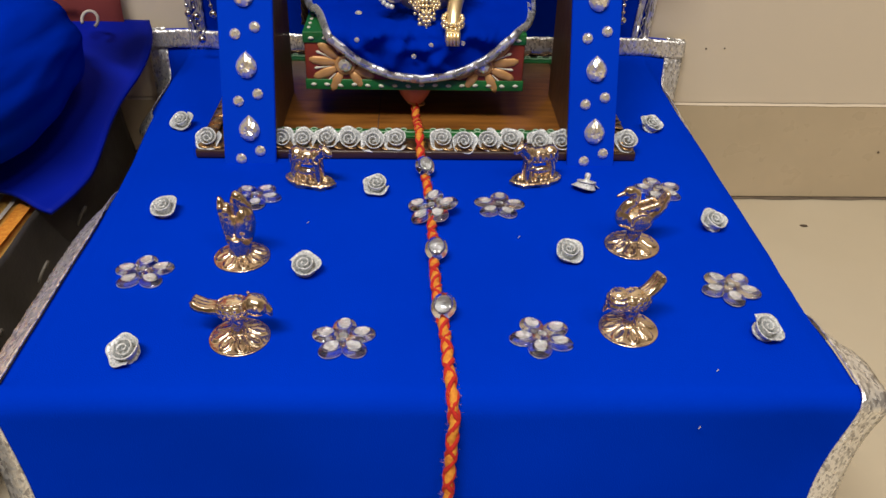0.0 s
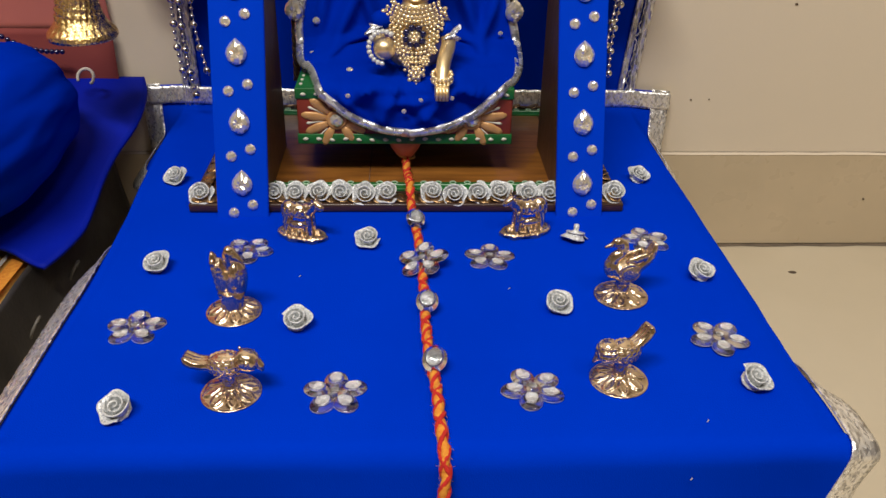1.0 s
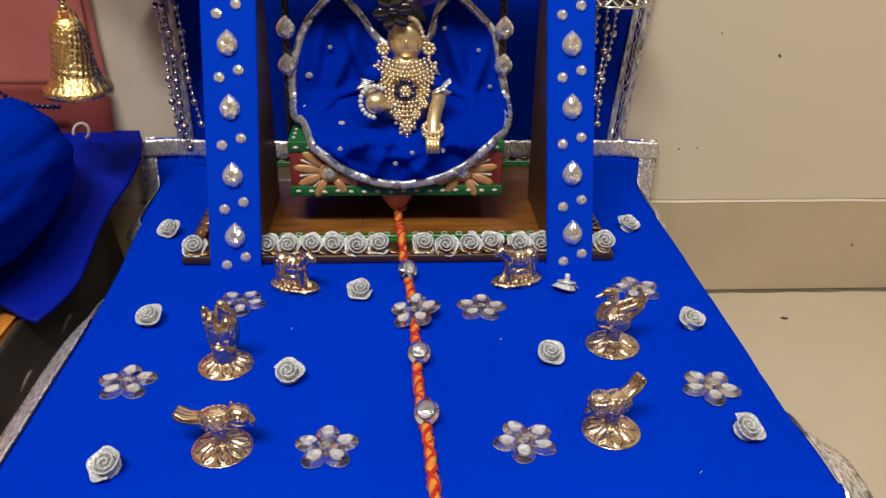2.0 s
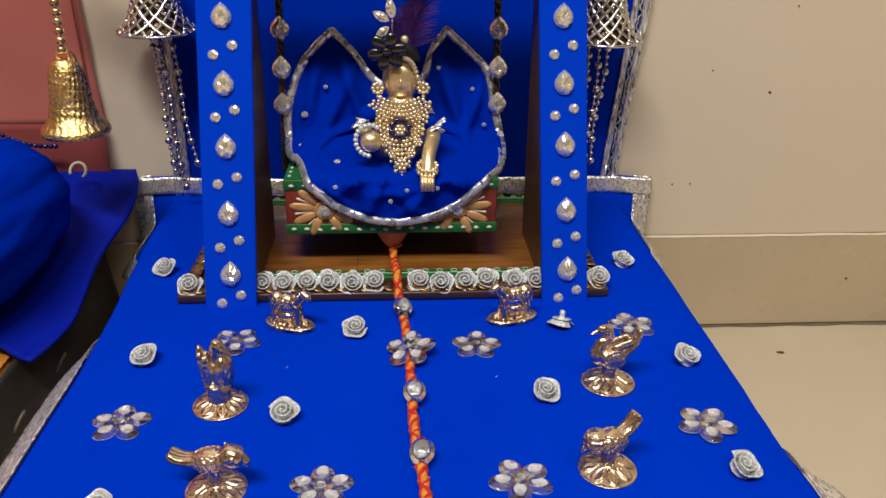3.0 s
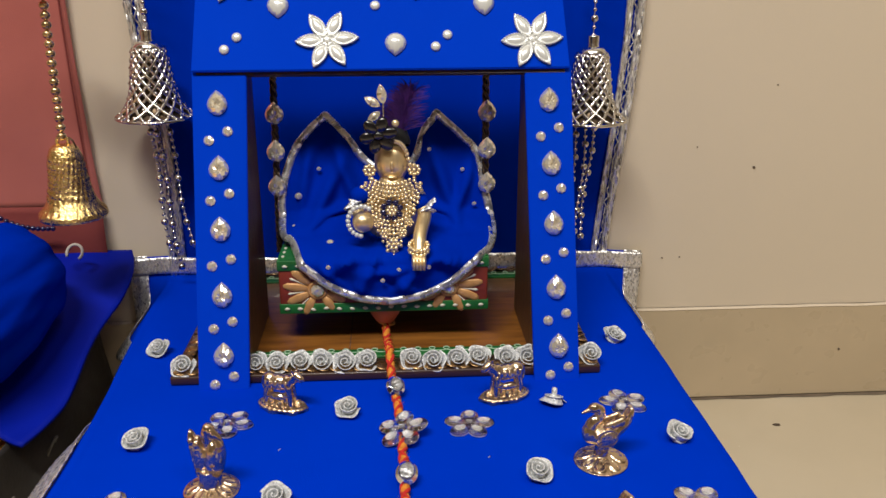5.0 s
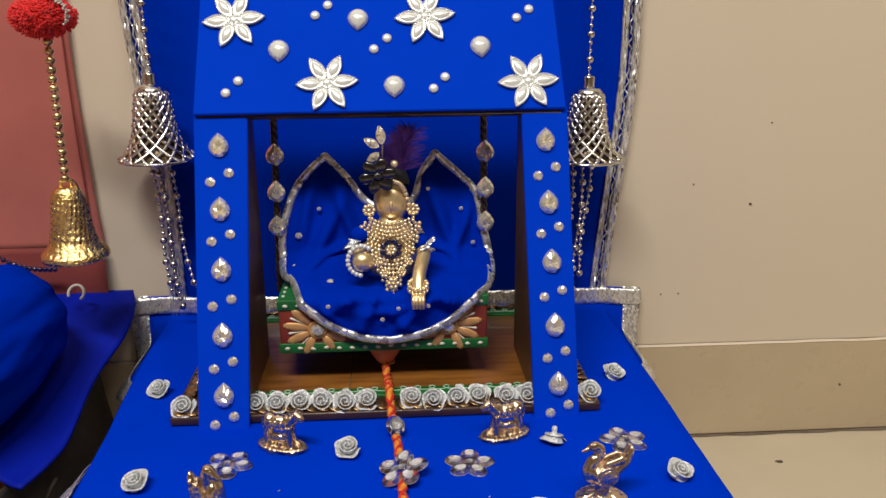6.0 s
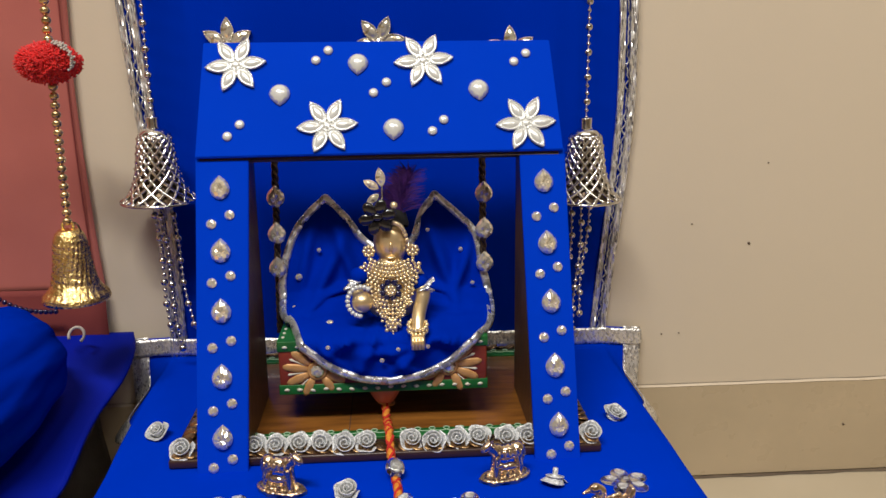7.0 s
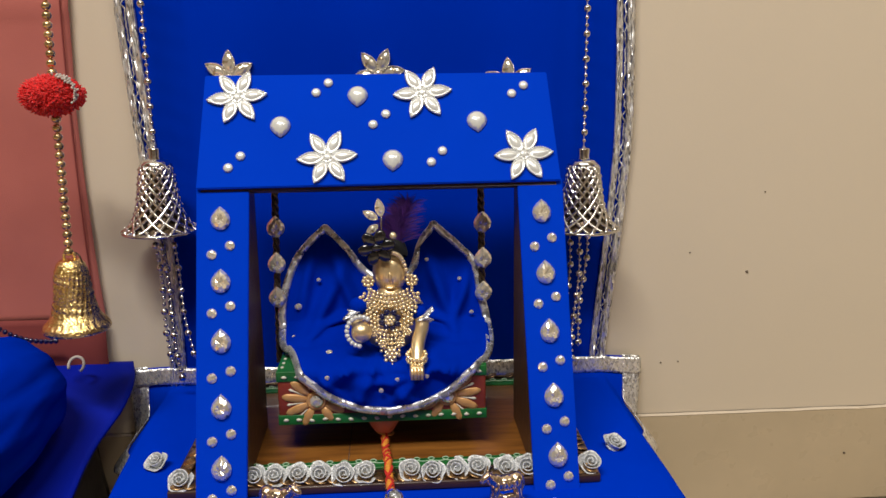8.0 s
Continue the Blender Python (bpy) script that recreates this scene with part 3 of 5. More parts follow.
def stock(key, build, material, smooth=True):
    """A mesh kept for sharing."""
    if key not in STOCK:
        me = bpy.data.meshes.new(key)
        bm = build()
        bmesh.ops.recalc_face_normals(bm, faces=bm.faces)
        bm.to_mesh(me)
        bm.free()
        me.materials.append(material)
        if smooth:
            me.polygons.foreach_set("use_smooth", [True] * len(me.polygons))
        STOCK[key] = me
    return STOCK[key]


def put(name, key, parent, m, label=""):
    o = new(name, STOCK[key])
    o.matrix_basis = m
    if parent:
        o.parent = parent
    if label:
        o["label"] = label
    return o


stock("drop_stone", lambda: faceted_drop(0.0138, 0.0188, 0.0048), STONE, False)
stock("drop_pearl", lambda: faceted_drop(0.0150, 0.0182, 0.0035, 0.74), PEARL, True)
stock("rhinestone", lambda: round_stone(0.0036, 0.0024, 9), STONE_SMALL, False)
stock("pearl_stone", lambda: round_stone(0.0035, 0.0022), PEARL, True)
stock("pearl_petal", lambda: pearl_petal(0.0205, 0.0095, 0.003), PEARL, True)
stock("smoke_petal", lambda: pearl_petal(0.0215, 0.0105, 0.003), STONE, True)
stock("clear_petal", lambda: dome(0.0070, 0.0059, 0.0013, Matrix()), CRYSTAL)
stock("petal_foil", lambda: dome(0.0070, 0.0059, 0.0003, Matrix()), FOIL)
stock("clear_heart", lambda: dome(0.0036, 0.0036, 0.0018, Matrix()), CRYSTAL)
stock("heart_foil", lambda: dome(0.0036, 0.0036, 0.0003, Matrix()), FOIL_GREY)
for k in range(3):
    stock(f"rose{k}", lambda: rose_mesh(0.99, k), ROSE)
    stock(f"rim_rose{k}", lambda: rose_mesh(1.02, k + 5), ROSE)


def gem_flower(x, y, turn, lift=0.0, tip=(0, 0), label="clear crystal flower stone with silver foil, lying on the blue cloth"):
    ob = thing("crystal_flower", label, "crystal flower", "crystal flowers on the cloth", pose(x, y - 0.0045, H + 0.0014 + lift, *tip, 0))
    for k in range(5):
        m = pose(0, 0, 0.0006, 0, 0, turn + 72 * k + random.uniform(-4, 4)) @ pose(0.0094, 0, 0, 0, 0, 0)
        p = put("petal", "clear_petal", ob, m)
        put("foil", "petal_foil", p, pose(0, 0, -0.0004))
    p = put("heart", "clear_heart", ob, pose(0, 0, 0.0012))
    put("foil", "heart_foil", p, pose(0, 0, -0.0004))
    return ob


for x, y, turn in ((-0.1477, -0.1309, 20), (0.1686, -0.1437, 50), (-0.036, -0.1866, 18), (0.0613, -0.1848, 40), (0.0509, -0.0574, 10), (-0.1013, -0.0479, 60), (0.1557, -0.0365, 25)):
    gem_flower(x, y, turn)
gem_flower(0.0088, -0.0682, 5, 0.005, (8, -14), "clear crystal flower stone glued on the braided cord")

# ribbon roses scattered on the cloth: x, y, turn, tip
for k, (x, y, turn, tip) in enumerate(((-0.1700, 0.058, 20, 26), (0.1722, 0.059, 160, 22), (-0.1515, -0.0655, 70, 20), (0.177, -0.078, 200, 20), (-0.0258, -0.036, 310, 22),
                                       (-0.0608, -0.126, 120, 22), (0.0845, -0.111, 40, 20), (-0.1355, -0.196, 250, 24), (0.172, -0.180, 90, 18))):
    ob = put("ribbon_rose", f"rose{k % 3}", None, pose(x, y - 0.0065, H + 0.0016, tip, (-12 if x < 0 else 12) * abs(x) / 0.17, 0) @ pose(0, 0, 0.0012, 0, 0, turn))
    tagged(ob, "silver-grey glitter ribbon rose on the blue cloth", "ribbon rose", "ribbon roses on the cloth")
fallen = thing("ribbon_rose", "silver-grey ribbon rose lying face down on the cloth", "ribbon rose", "ribbon roses on the cloth", pose(0.1093, -0.0385, H + 0.0068, 168, 16, 30))
put("bloom", "rose1", fallen, Matrix.Diagonal((1.05, 1.05, 0.75, 1)))
part("calyx", revolve([(0, -0.0055), (0.0017, -0.005), (0.0019, -0.003), (0.0016, -0.001), (0.006, 0.001), (0, 0.001)], 10), ROSE, fallen)

# ---- the swing shrine ----
swing = thing("swing_shrine", "wooden swing shrine with blue covered posts and roof set with stones", "swing shrine")
BX, BD, BT = 0.150, 0.195, H + 0.0075
base = part("base_board", block((-BX, 0.0, H + 0.0012), (BX, BD, BT), 0.0012), WOOD_DARK, swing, "dark stained wooden base")
part("floor_panel", block((-0.112, 0.030, BT - 0.001), (0.112, 0.166, BT + 0.0012), 0.0006), WOOD, base, "oiled brown wooden panel")
part("floor_seam", block((-0.0285, 0.031, BT + 0.0010), (-0.0280, 0.165, BT + 0.0014)), WOOD_DARK, base)
for y in (0.0205, 0.168):
    part("green_strip", block((-0.135, y, BT - 0.0005), (0.135, y + 0.0115, BT + 0.0018), 0.0005), GREEN, base, "green painted strip")
    pts = []
    for k in range(480):
        a = k * 0.32
        pts.append((-0.128 + 0.256 * k / 479 + 0.0045 * math.cos(a), y + 0.0085 + 0.0030 * math.sin(a), BT + 0.0022))
    part("scroll_line", tube(pts, 0.00042, 5), MINT, base, "pale green scroll line")
stock("coin", lambda: revolve([(0, 0), (0.0055, 0), (0.0057, 0.0004), (0.0045, 0.0009), (0, 0.0012)], 14), COIN)
for k in range(36):
    x = -0.144 + 0.288 * k / 35
    for y, tip in ((0.0065, 14), (BD - 0.0065, -14)):
        put("coin", "coin", base, pose(x, y, BT + 0.0008 + 0.0004 * (k % 2), tip + random.uniform(-6, 6), random.uniform(-8, 8), random.uniform(0, 90)))
for k in range(22):
    y = 0.015 + 0.165 * k / 21
    for side in (-1, 1):
        put("coin", "coin", base, pose(side * 0.1435, y, BT + 0.0010 + 0.0005 * (k % 2), random.uniform(-12, -4), 16 * side, random.uniform(0, 90)))
for k, x in enumerate((-0.1425, -0.0925, -0.0777, -0.062, -0.0465, -0.0305, -0.0143, 0.0164, 0.0322, 0.0484, 0.0642, 0.0836, 0.0990, 0.1447)):
    put("ribbon_rose", f"rim_rose{k % 3}", swing, pose(x, 0.0105 + 0.0012 * math.sin(k * 2.1), BT + 0.0015, 38 + 7 * math.sin(k * 1.7), 6 * math.sin(k * 2.9), 0) @ pose(0, 0, 0, 0, 0, 47 * k), "silver-grey glitter ribbon rose")

# side legs: wooden, sloping in front and upright behind, with a blue facing set with stones
ZR, YR = 0.428, 0.106
SLOPE = YR / (0.431 - H)


def front_y(z):
    return SLOPE * (z - H)


def on_post(x, z, turn=0):
    return pose(x, front_y(z) - 0.0065, z, 90 - math.degrees(math.atan(SLOPE)), 0, 0) @ pose(0, 0, 0.0, 0, 0, turn)


for side, (xb0, xb1, xt0, xt1) in ((-1, (-0.1294, -0.0952, -0.1306, -0.0935)), (1, (0.1020, 0.1337, 0.1000, 0.1330))):
    xa, xb = (xb0 + 0.002, xb1 - 0.0005) if side < 0 else (xb0 + 0.0005, xb1 - 0.002)
    out = [(0.002, BT), (0.099, BT), (0.105, 0.395), (0.0765, 0.346)]
    bm = slab([(y, z) for y, z in out], xb - xa, m=Matrix(((0, 0, 1, xa), (1, 0, 0, 0), (0, 1, 0, 0), (0, 0, 0, 1))))
    post = part("post", bm, LEGWOOD, swing, "oiled wooden side leg", smooth=False)
    zt = 0.3545

    def face_at(u, v, d):
        z = H - 0.0005 + (zt - H) * v
        return (xb0 + (xt0 - xb0) * v) * (1 - u) + (xb1 + (xt1 - xb1) * v) * u, front_y(z) - 0.0065 + d, z

    bm = bmesh.new()
    c = [bm.verts.new(face_at(u, v, d)) for d in (0, 0.004) for u, v in ((0, 0), (1, 0), (1, 1), (0, 1))]
    for f in ((0, 1, 2, 3), (7, 6, 5, 4), (0, 4, 5, 1), (1, 5, 6, 2), (2, 6, 7, 3), (3, 7, 4, 0)):
        bm.faces.new([c[i] for i in f])
    bmesh.ops.bevel(bm, geom=bm.edges[:], offset=0.0005, segments=2, affect="EDGES")
    part("facing", bm, BLUE_FOAM, post, "royal blue foam sheet facing", smooth=False)
    cx = (-0.1120, -0.1134) if side < 0 else (0.1194, 0.1165)
    for k, (z, dr, dl) in enumerate(((0.1692, 0.0134, 0.0184), (0.2077, 0.0168, 0.0212), (0.2500, 0.0190, 0.0232), (0.2893, 0.0160, 0.0205), (0.3312, 0.0178, 0.0236))):
        x = cx[0] + (cx[1] - cx[0]) * k / 4
        put("teardrop_stone", "drop_stone", post, on_post(x, z, random.uniform(-3, 3)), "clear teardrop stone")
        put("round_stone", "rhinestone", post, on_post(x + 0.0066, z - dr))
        put("round_stone", "rhinestone", post, on_post(x - 0.0062, z - dl))

# roof
RY0, RZ0, RY1, RZ1 = 0.066, 0.353, 0.106, 0.431
tilt = math.degrees(math.atan2(RZ1 - RZ0, RY1 - RY0))
RLEN = math.hypot(RY1 - RY0, RZ1 - RZ0)


def on_roof(x, z, turn=0, up=0.0):
    t = (z - RZ0) / (RZ1 - RZ0)
    return pose(x, RY0 + t * (RY1 - RY0), z, tilt, 0, 0) @ pose(0, 0, up, 0, 0, turn)


bm = slab([(-0.1300, 0), (0.1314, 0.0008), (0.1268, RLEN - 0.0008), (-0.1264, RLEN)], 0.0035, m=pose(0, RY0, RZ0, tilt) @ pose(0, 0, -0.0036))
bmesh.ops.bevel(bm, geom=bm.edges[:], offset=0.0006, segments=2, affect="EDGES")
roof = part("roof_panel", bm, BLUE_FOAM, swing, "royal blue foam sheet roof", smooth=False)
part("roof_board", slab([(-0.1275, -0.0013), (0.1285, -0.0013), (0.1245, RLEN - 0.002), (-0.124, RLEN - 0.002)], 0.005, m=pose(0, RY0, RZ0, tilt) @ pose(0, 0, -0.009)), WOOD_DARK, roof, "dark wooden board under the roof", smooth=False)
part("ridge_beam", block((-0.128, 0.1085, 0.388), (0.129, 0.120, 0.404), 0.001), WOOD_DARK, swing, "dark wooden ridge beam")
for x, z, a in ((-0.1025, 0.4146, 6), (-0.0373, 0.372, 4), (0.0329, 0.416, 5), (0.1052, 0.3716, 3)):
    fl = new("roof_flower")
    fl.parent = roof
    fl.matrix_basis = on_roof(x, z, a)
    fl["label"] = "pearl white six-petalled flower"
    for k in range(6):
        put("petal", "pearl_petal", fl, pose(0, 0, 0.0002, 0, 0, 60 * k) @ pose(0.0015, 0, 0))
    put("heart", "pearl_stone", fl, pose(0, 0, 0.0008))
for x, z in ((-0.0711, 0.3942), (-0.0149, 0.4147), (0.0098, 0.3697), (0.0722, 0.3956)):
    put("teardrop_stone", "drop_pearl", roof, on_roof(x, z, 180 + random.uniform(-5, 5)), "pearl white teardrop")
for x, z in ((-0.1077, 0.3664), (-0.0992, 0.3742), (-0.0453, 0.4174), (-0.0363, 0.4243), (-0.004, 0.3944), (0.0055, 0.4016), (0.0376, 0.3677), (0.046, 0.3752), (0.0993, 0.4148), (0.1085, 0.4206)):
    put("round_stone", "pearl_stone", roof, on_roof(x, z))

# twisted rods that carry the seat, each with three stones
for x0, x1 in ((-0.0800, -0.0850), (0.0766, 0.0790)):
    bm = bmesh.new()
    for ph in (0, 2.094, 4.189):
        pts = []
        for k in range(150):
            t = k / 149
            a = ph + 62 * t
            pts.append((x0 + (x1 - x0) * t + 0.0016 * math.cos(a), 0.110 + 0.0016 * math.sin(a), 0.394 - 0.189 * t))
        tube(pts, 0.0014, 6, bm)
    rod = part("twisted_rod", bm, PEWTER, swing, "dark twisted metal rod")
    for z in (0.3160, 0.2874, 0.2600):
        t = (0.394 - z) / 0.189
        put("teardrop_stone", "drop_stone", rod, pose(x0 + (x1 - x0) * t + 0.0005, 0.1065, z, 90, 0, random.uniform(-4, 4)), "clear teardrop stone")

# swing seat: a painted box
SX0, SX1, SY0, SY1, SZ0, SZ1 = -0.0775, 0.0735, 0.042, 0.152, 0.182, 0.2222
seat = part("seat_box", block((SX0, SY0, SZ0), (SX1, SY1, SZ1), 0.0012), MAROON, swing, "maroon painted wooden seat box")
for z0, z1 in ((SZ0 - 0.0004, SZ0 + 0.0072), (SZ1 - 0.0072, SZ1 + 0.0006)):
    part("green_edge", block((SX0 - 0.0006, SY0 - 0.0008, z0), (SX1 + 0.0006, SY1 + 0.0005, z1), 0.0006), GREEN, seat, "green painted edge")
stock("dab", lambda: slab(petal_outline(0.0042, 0.0024, 6), 0.0007), WHITE)
stock("paint_petal", lambda: revolve([(0, 0), (0.6, 0.04), (1.0, 0.45), (0.8, 0.85), (0.3, 1.0), (0, 1.0)], 12, m=pose(0, 0, 0, 0, 90, 0) @ Matrix.Diagonal((0.0013, 0.0034, 0.0170, 1))), PETAL)
stock("paint_disc", lambda: revolve([(0, 0), (0.0070, 0), (0.0072, 0.0012), (0.0058, 0.0020), (0.0052, 0.0012), (0, 0.0012)], 20), PETAL)
stock("paint_line", lambda: revolve([(0, 0), (0.35, 0.1), (0.5, 0.6), (1.0, 0.88), (0, 1.0)], 8, m=pose(0, 0, 0, 0, 90, 0) @ Matrix.Diagonal((0.0008, 0.0011, 0.013, 1))), WHITE)
FACE = pose(0, SY0 - 0.0002, 0, 90, 0, 0)
for k in range(16):
    x = SX0 + 0.005 + (SX1 - SX0 - 0.010) * k / 15
    put("dab", "dab", seat, Matrix.Translation((x - 0.002, 0, SZ0 + 0.0034)) @ FACE @ pose(0, 0, 0.0005, 0, 0, random.uniform(-20, 10)))
    put("dab", "dab", seat, Matrix.Translation((x - 0.002, 0, SZ1 - 0.0036)) @ FACE @ pose(0, 0, 0.0005, 0, 0, random.uniform(-20, 10)))
for k in range(11):
    y = SY0 + 0.006 + 0.009 * k
    put("dab", "dab", seat, pose(SX0 + 0.003, y, SZ1 + 0.0005, 0, 0, 90))
for cx, flip in ((-0.0500, 180), (0.0450, 0)):
    for a, l in ((-62, 0.9), (-24, 1.05), (8, 1.1), (40, 1.0), (205, 0.9), (-125, 0.8)):
        ang = a if flip == 0 else 180 - a
        put("painted_petal", "paint_petal", seat, Matrix.Translation((cx, 0, 0.2000)) @ FACE @ pose(0, 0, 0, 0, 0, ang) @ pose(0.0062, 0, 0) @ Matrix.Diagonal((l, 1, 1, 1)))
    for a in (-44, -8, 25, 62, 190):
        ang = a if flip == 0 else 180 - a
        put("painted_line", "paint_line", seat, Matrix.Translation((cx, 0, 0.2000)) @ FACE @ pose(0, 0, 0, 0, 0, ang) @ pose(0.009, 0, 0))
    disc = put("painted_disc", "paint_disc", seat, Matrix.Translation((cx, 0, 0.2000)) @ FACE, "copper disc with a clear stone")
    put("round_stone", "rhinestone", disc, pose(0, 0, 0.0012) @ Matrix.Scale(1.35, 4))

# flowers of smoky stones on the backdrop, half hidden by the roof
for x, z, a in ((-0.1269, 0.4285, 30), (-0.0007, 0.4295, 8), (0.1119, 0.4195, 34)):
    fl = thing("backdrop_flower", "smoky clear stone flower pinned on the blue backdrop", "flower ornament", "flowers on the backdrop", pose(x, WY - 0.0105, z, 90, 0, 0))
    for k in range(6):
        put("petal", "smoke_petal", fl, pose(0, 0, 0.0002, 0, 0, a + 60 * k) @ pose(0.0015, 0, 0))
    put("heart", "rhinestone", fl, pose(0, 0, 0.0008))

# ---- the cloth spread on the seat, its braid and stones ----
RIM = [(0.0029, 0.0375, 0.1918), (-0.0175, 0.0375, 0.1948), (-0.0375, 0.0375, 0.2030), (-0.0550, 0.0375, 0.2167), (-0.0678, 0.0487, 0.2279), (-0.0776, 0.0863, 0.2327), (-0.0805, 0.1078, 0.2465), (-0.0764, 0.1133, 0.2680), (-0.0685, 0.1183, 0.2872), (-0.0580, 0.1217, 0.3000), (-0.0475, 0.1240, 0.3092), (-0.0455, 0.1244, 0.3112), (-0.0432, 0.1240, 0.3090), (-0.0295, 0.1206, 0.2949), (-0.0152, 0.1161, 0.2771), (0.0048, 0.1139, 0.2678), (0.0221, 0.1163, 0.2769), (0.0304, 0.1217, 0.2977), (0.0386, 0.1246, 0.3090), (0.0407, 0.1252, 0.3122), (0.0432, 0.1246, 0.3096), (0.0576, 0.1217, 0.2970), (0.0722, 0.1178, 0.2812), (0.0769, 0.1117, 0.2568), (0.0809, 0.1067, 0.2370), (0.0771, 0.0816, 0.2267), (0.0628, 0.0375, 0.2209), (0.0462, 0.0375, 0.2063), (0.0255, 0.0375, 0.1962)]
rim = smooth_path(RIM + RIM[:1], 6)[:-1]


def seat_depth(z):
    """How far back the cloth lies at a height: down the box's front, over its top, then up behind the figure."""
    if z < 0.2222:
        return 0.0375
    if z < 0.2385:
        return 0.0375 + 0.0675 * ((z - 0.2222) / 0.0163)
    return 0.105 + 0.020 * min(1.0, (z - 0.2385) / 0.07)


# creases: where, along which way, how wide, how long, how proud
CREASES = [(-0.018, 0.200, 1.5, 0.0040, 0.022, 0.007), (-0.030, 0.222, 0.5, 0.004, 0.024, 0.008), (0.012, 0.205, 2.2, 0.004, 0.020, 0.007), (0.040, 0.225, 2.6, 0.004, 0.024, 0.008),
           (-0.048, 0.250, 1.1, 0.005, 0.030, 0.007), (-0.030, 0.268, 1.9, 0.005, 0.026, 0.006), (0.045, 0.262, 1.9, 0.005, 0.028, 0.007), (0.060, 0.255, 1.2, 0.004, 0.026, 0.006), (-0.060, 0.275, 1.4, 0.004, 0.030, 0.005),
           (0.002, 0.215, 0.1, 0.003, 0.016, 0.006), (-0.052, 0.238, 0.25, 0.003, 0.026, 0.008), (-0.012, 0.215, 1.1, 0.0028, 0.014, 0.007), (0.022, 0.213, 0.7, 0.003, 0.018, 0.007), (0.055, 0.238, 2.9, 0.003, 0.022, 0.007), (-0.040, 0.212, 2.3, 0.003, 0.014, 0.005)]


def dress_at(u, v):
    n = len(rim)
    e = rim[int(round(u * n)) % n]
    c = Vector((0.002, 0.0, 0.240))
    v = 0.05 + 0.95 * v
    x, z = c.x + (e.x - c.x) * v, c.z + (e.z - c.z) * v
    y = seat_depth(z)
    w = ease((0.99 - v) / 0.15)
    fold = 0.0
    for x0, z0, ang, wide, long, amp in CREASES:
        ca, sa = math.cos(ang), math.sin(ang)
        along, across = (x - x0) * ca + (z - z0) * sa, -(x - x0) * sa + (z - z0) * ca
        fold += amp * math.exp(-(across / wide) ** 2 - (along / long) ** 2)
    y -= w * ((1.6 if z > 0.222 else 0.8) * fold + 0.0012 * noise.noise((x * 60, z * 60, 3)))
    return Vector((x, min(y, 0.127 if z > 0.2385 else seat_depth(z) + (0.0 if z < 0.2225 else 0.0015)), z + (0.0015 if 0.2222 < z < 0.23 else 0)))


dress = thing("seat_cloth", "royal blue cloth with silver braid spread round the gold figure", "cloth")
part("sheet", thicken(grid(len(rim), 34, dress_at, close_u=True), 0.0007), BLUE_DARK, dress)
n = len(rim)


def braid_at(u, v):
    i = int(round(u * n)) % n
    p = dress_at(i / n, 1.0)
    t = rim[(i + 1) % n] - rim[i - 1]
    out = Vector((t.z, 0, -t.x)).normalized()
    out = -out
    a = 3.14159 * v
    return p + out * (-0.0030 + 0.0062 * v) + Vector((0, -0.0012 - 0.0014 * math.sin(a) - 0.0007 * noise.noise((i * 0.8, v * 5, 0)), 0))


part("braid", thicken(grid(n, 6, braid_at, close_u=True), 0.0007), BRAID, dress, "crinkled silver braid edging")
for x, z in ((-0.0671, 0.2526), (-0.0510, 0.2724), (-0.0451, 0.2402), (-0.0410, 0.2289), (-0.0408, 0.2204), (-0.0028, 0.2095), (0.0451, 0.2238), (0.0346, 0.2857), (0.0600, 0.2705), (0.0550, 0.2378), (0.0688, 0.2448), (-0.0692, 0.2345), (0.0300, 0.2191), (0.0088, 0.2173)):
    d = seat_depth(z)
    lie = 90 - 55 * (0.222 < z < 0.2385)
    put("sequin_stone", "rhinestone", dress, pose(x, d - 0.0045, z, lie, 0, 0) @ Matrix.Scale(0.8 if (x, z) in ((-0.0410, 0.2289), (0.0451, 0.2238), (-0.0671, 0.2526)) else 0.5, 4))

# ---- the gold figure: one plain mesh ----
bm = bmesh.new()
ball((0.0050, 0.0760, 0.2480), (0.0205, 0.0170, 0.0270), bm, u=24, v=16)
ball((0.0052, 0.0720, 0.2700), (0.0105, 0.0095, 0.0080), bm, u=18, v=12)
ball((0.0054, 0.0735, 0.2865), (0.0128, 0.0118, 0.0158), bm, u=28, v=20)
ball((0.0054, 0.0622, 0.2850), (0.0016, 0.0022, 0.0042), bm, (14, 0, 0), u=12, v=8)
ball((0.0054, 0.0638, 0.2772), (0.0042, 0.0022, 0.0013), bm, u=12, v=8)
tube(smooth_path([(0.0240, 0.0720, 0.2610), (0.0285, 0.0630, 0.2500), (0.0245, 0.0440, 0.2400), (0.0232, 0.0330, 0.2290)], 6), lambda t: 0.0056 - 0.0010 * t, 14, bm)
block((0.0180, 0.0255, 0.2205), (0.0280, 0.0340, 0.2290), 0.0015, bm)
for k in range(4):
    tube([(0.0195 + 0.0023 * k, 0.0258, 0.2285), (0.0195 + 0.0023 * k, 0.0245, 0.2200)], 0.0011, 7, bm)
tube(smooth_path([(-0.0145, 0.0720, 0.2610), (-0.0215, 0.0630, 0.2560), (-0.0170, 0.0520, 0.2500)], 6), lambda t: 0.0056 - 0.0010 * t, 14, bm)
ball((-0.0159, 0.0475, 0.2490), 0.0078, bm, u=22, v=14)
statue = part("gold_figurine", bm, surface("aged_gold", (0.98, 0.79, 0.47), 0.32, 0.82, (0.88, 0.66, 0.35), 140, 0.7))
tagged(statue, "small gold figurine seated on the swing seat", "figurine")

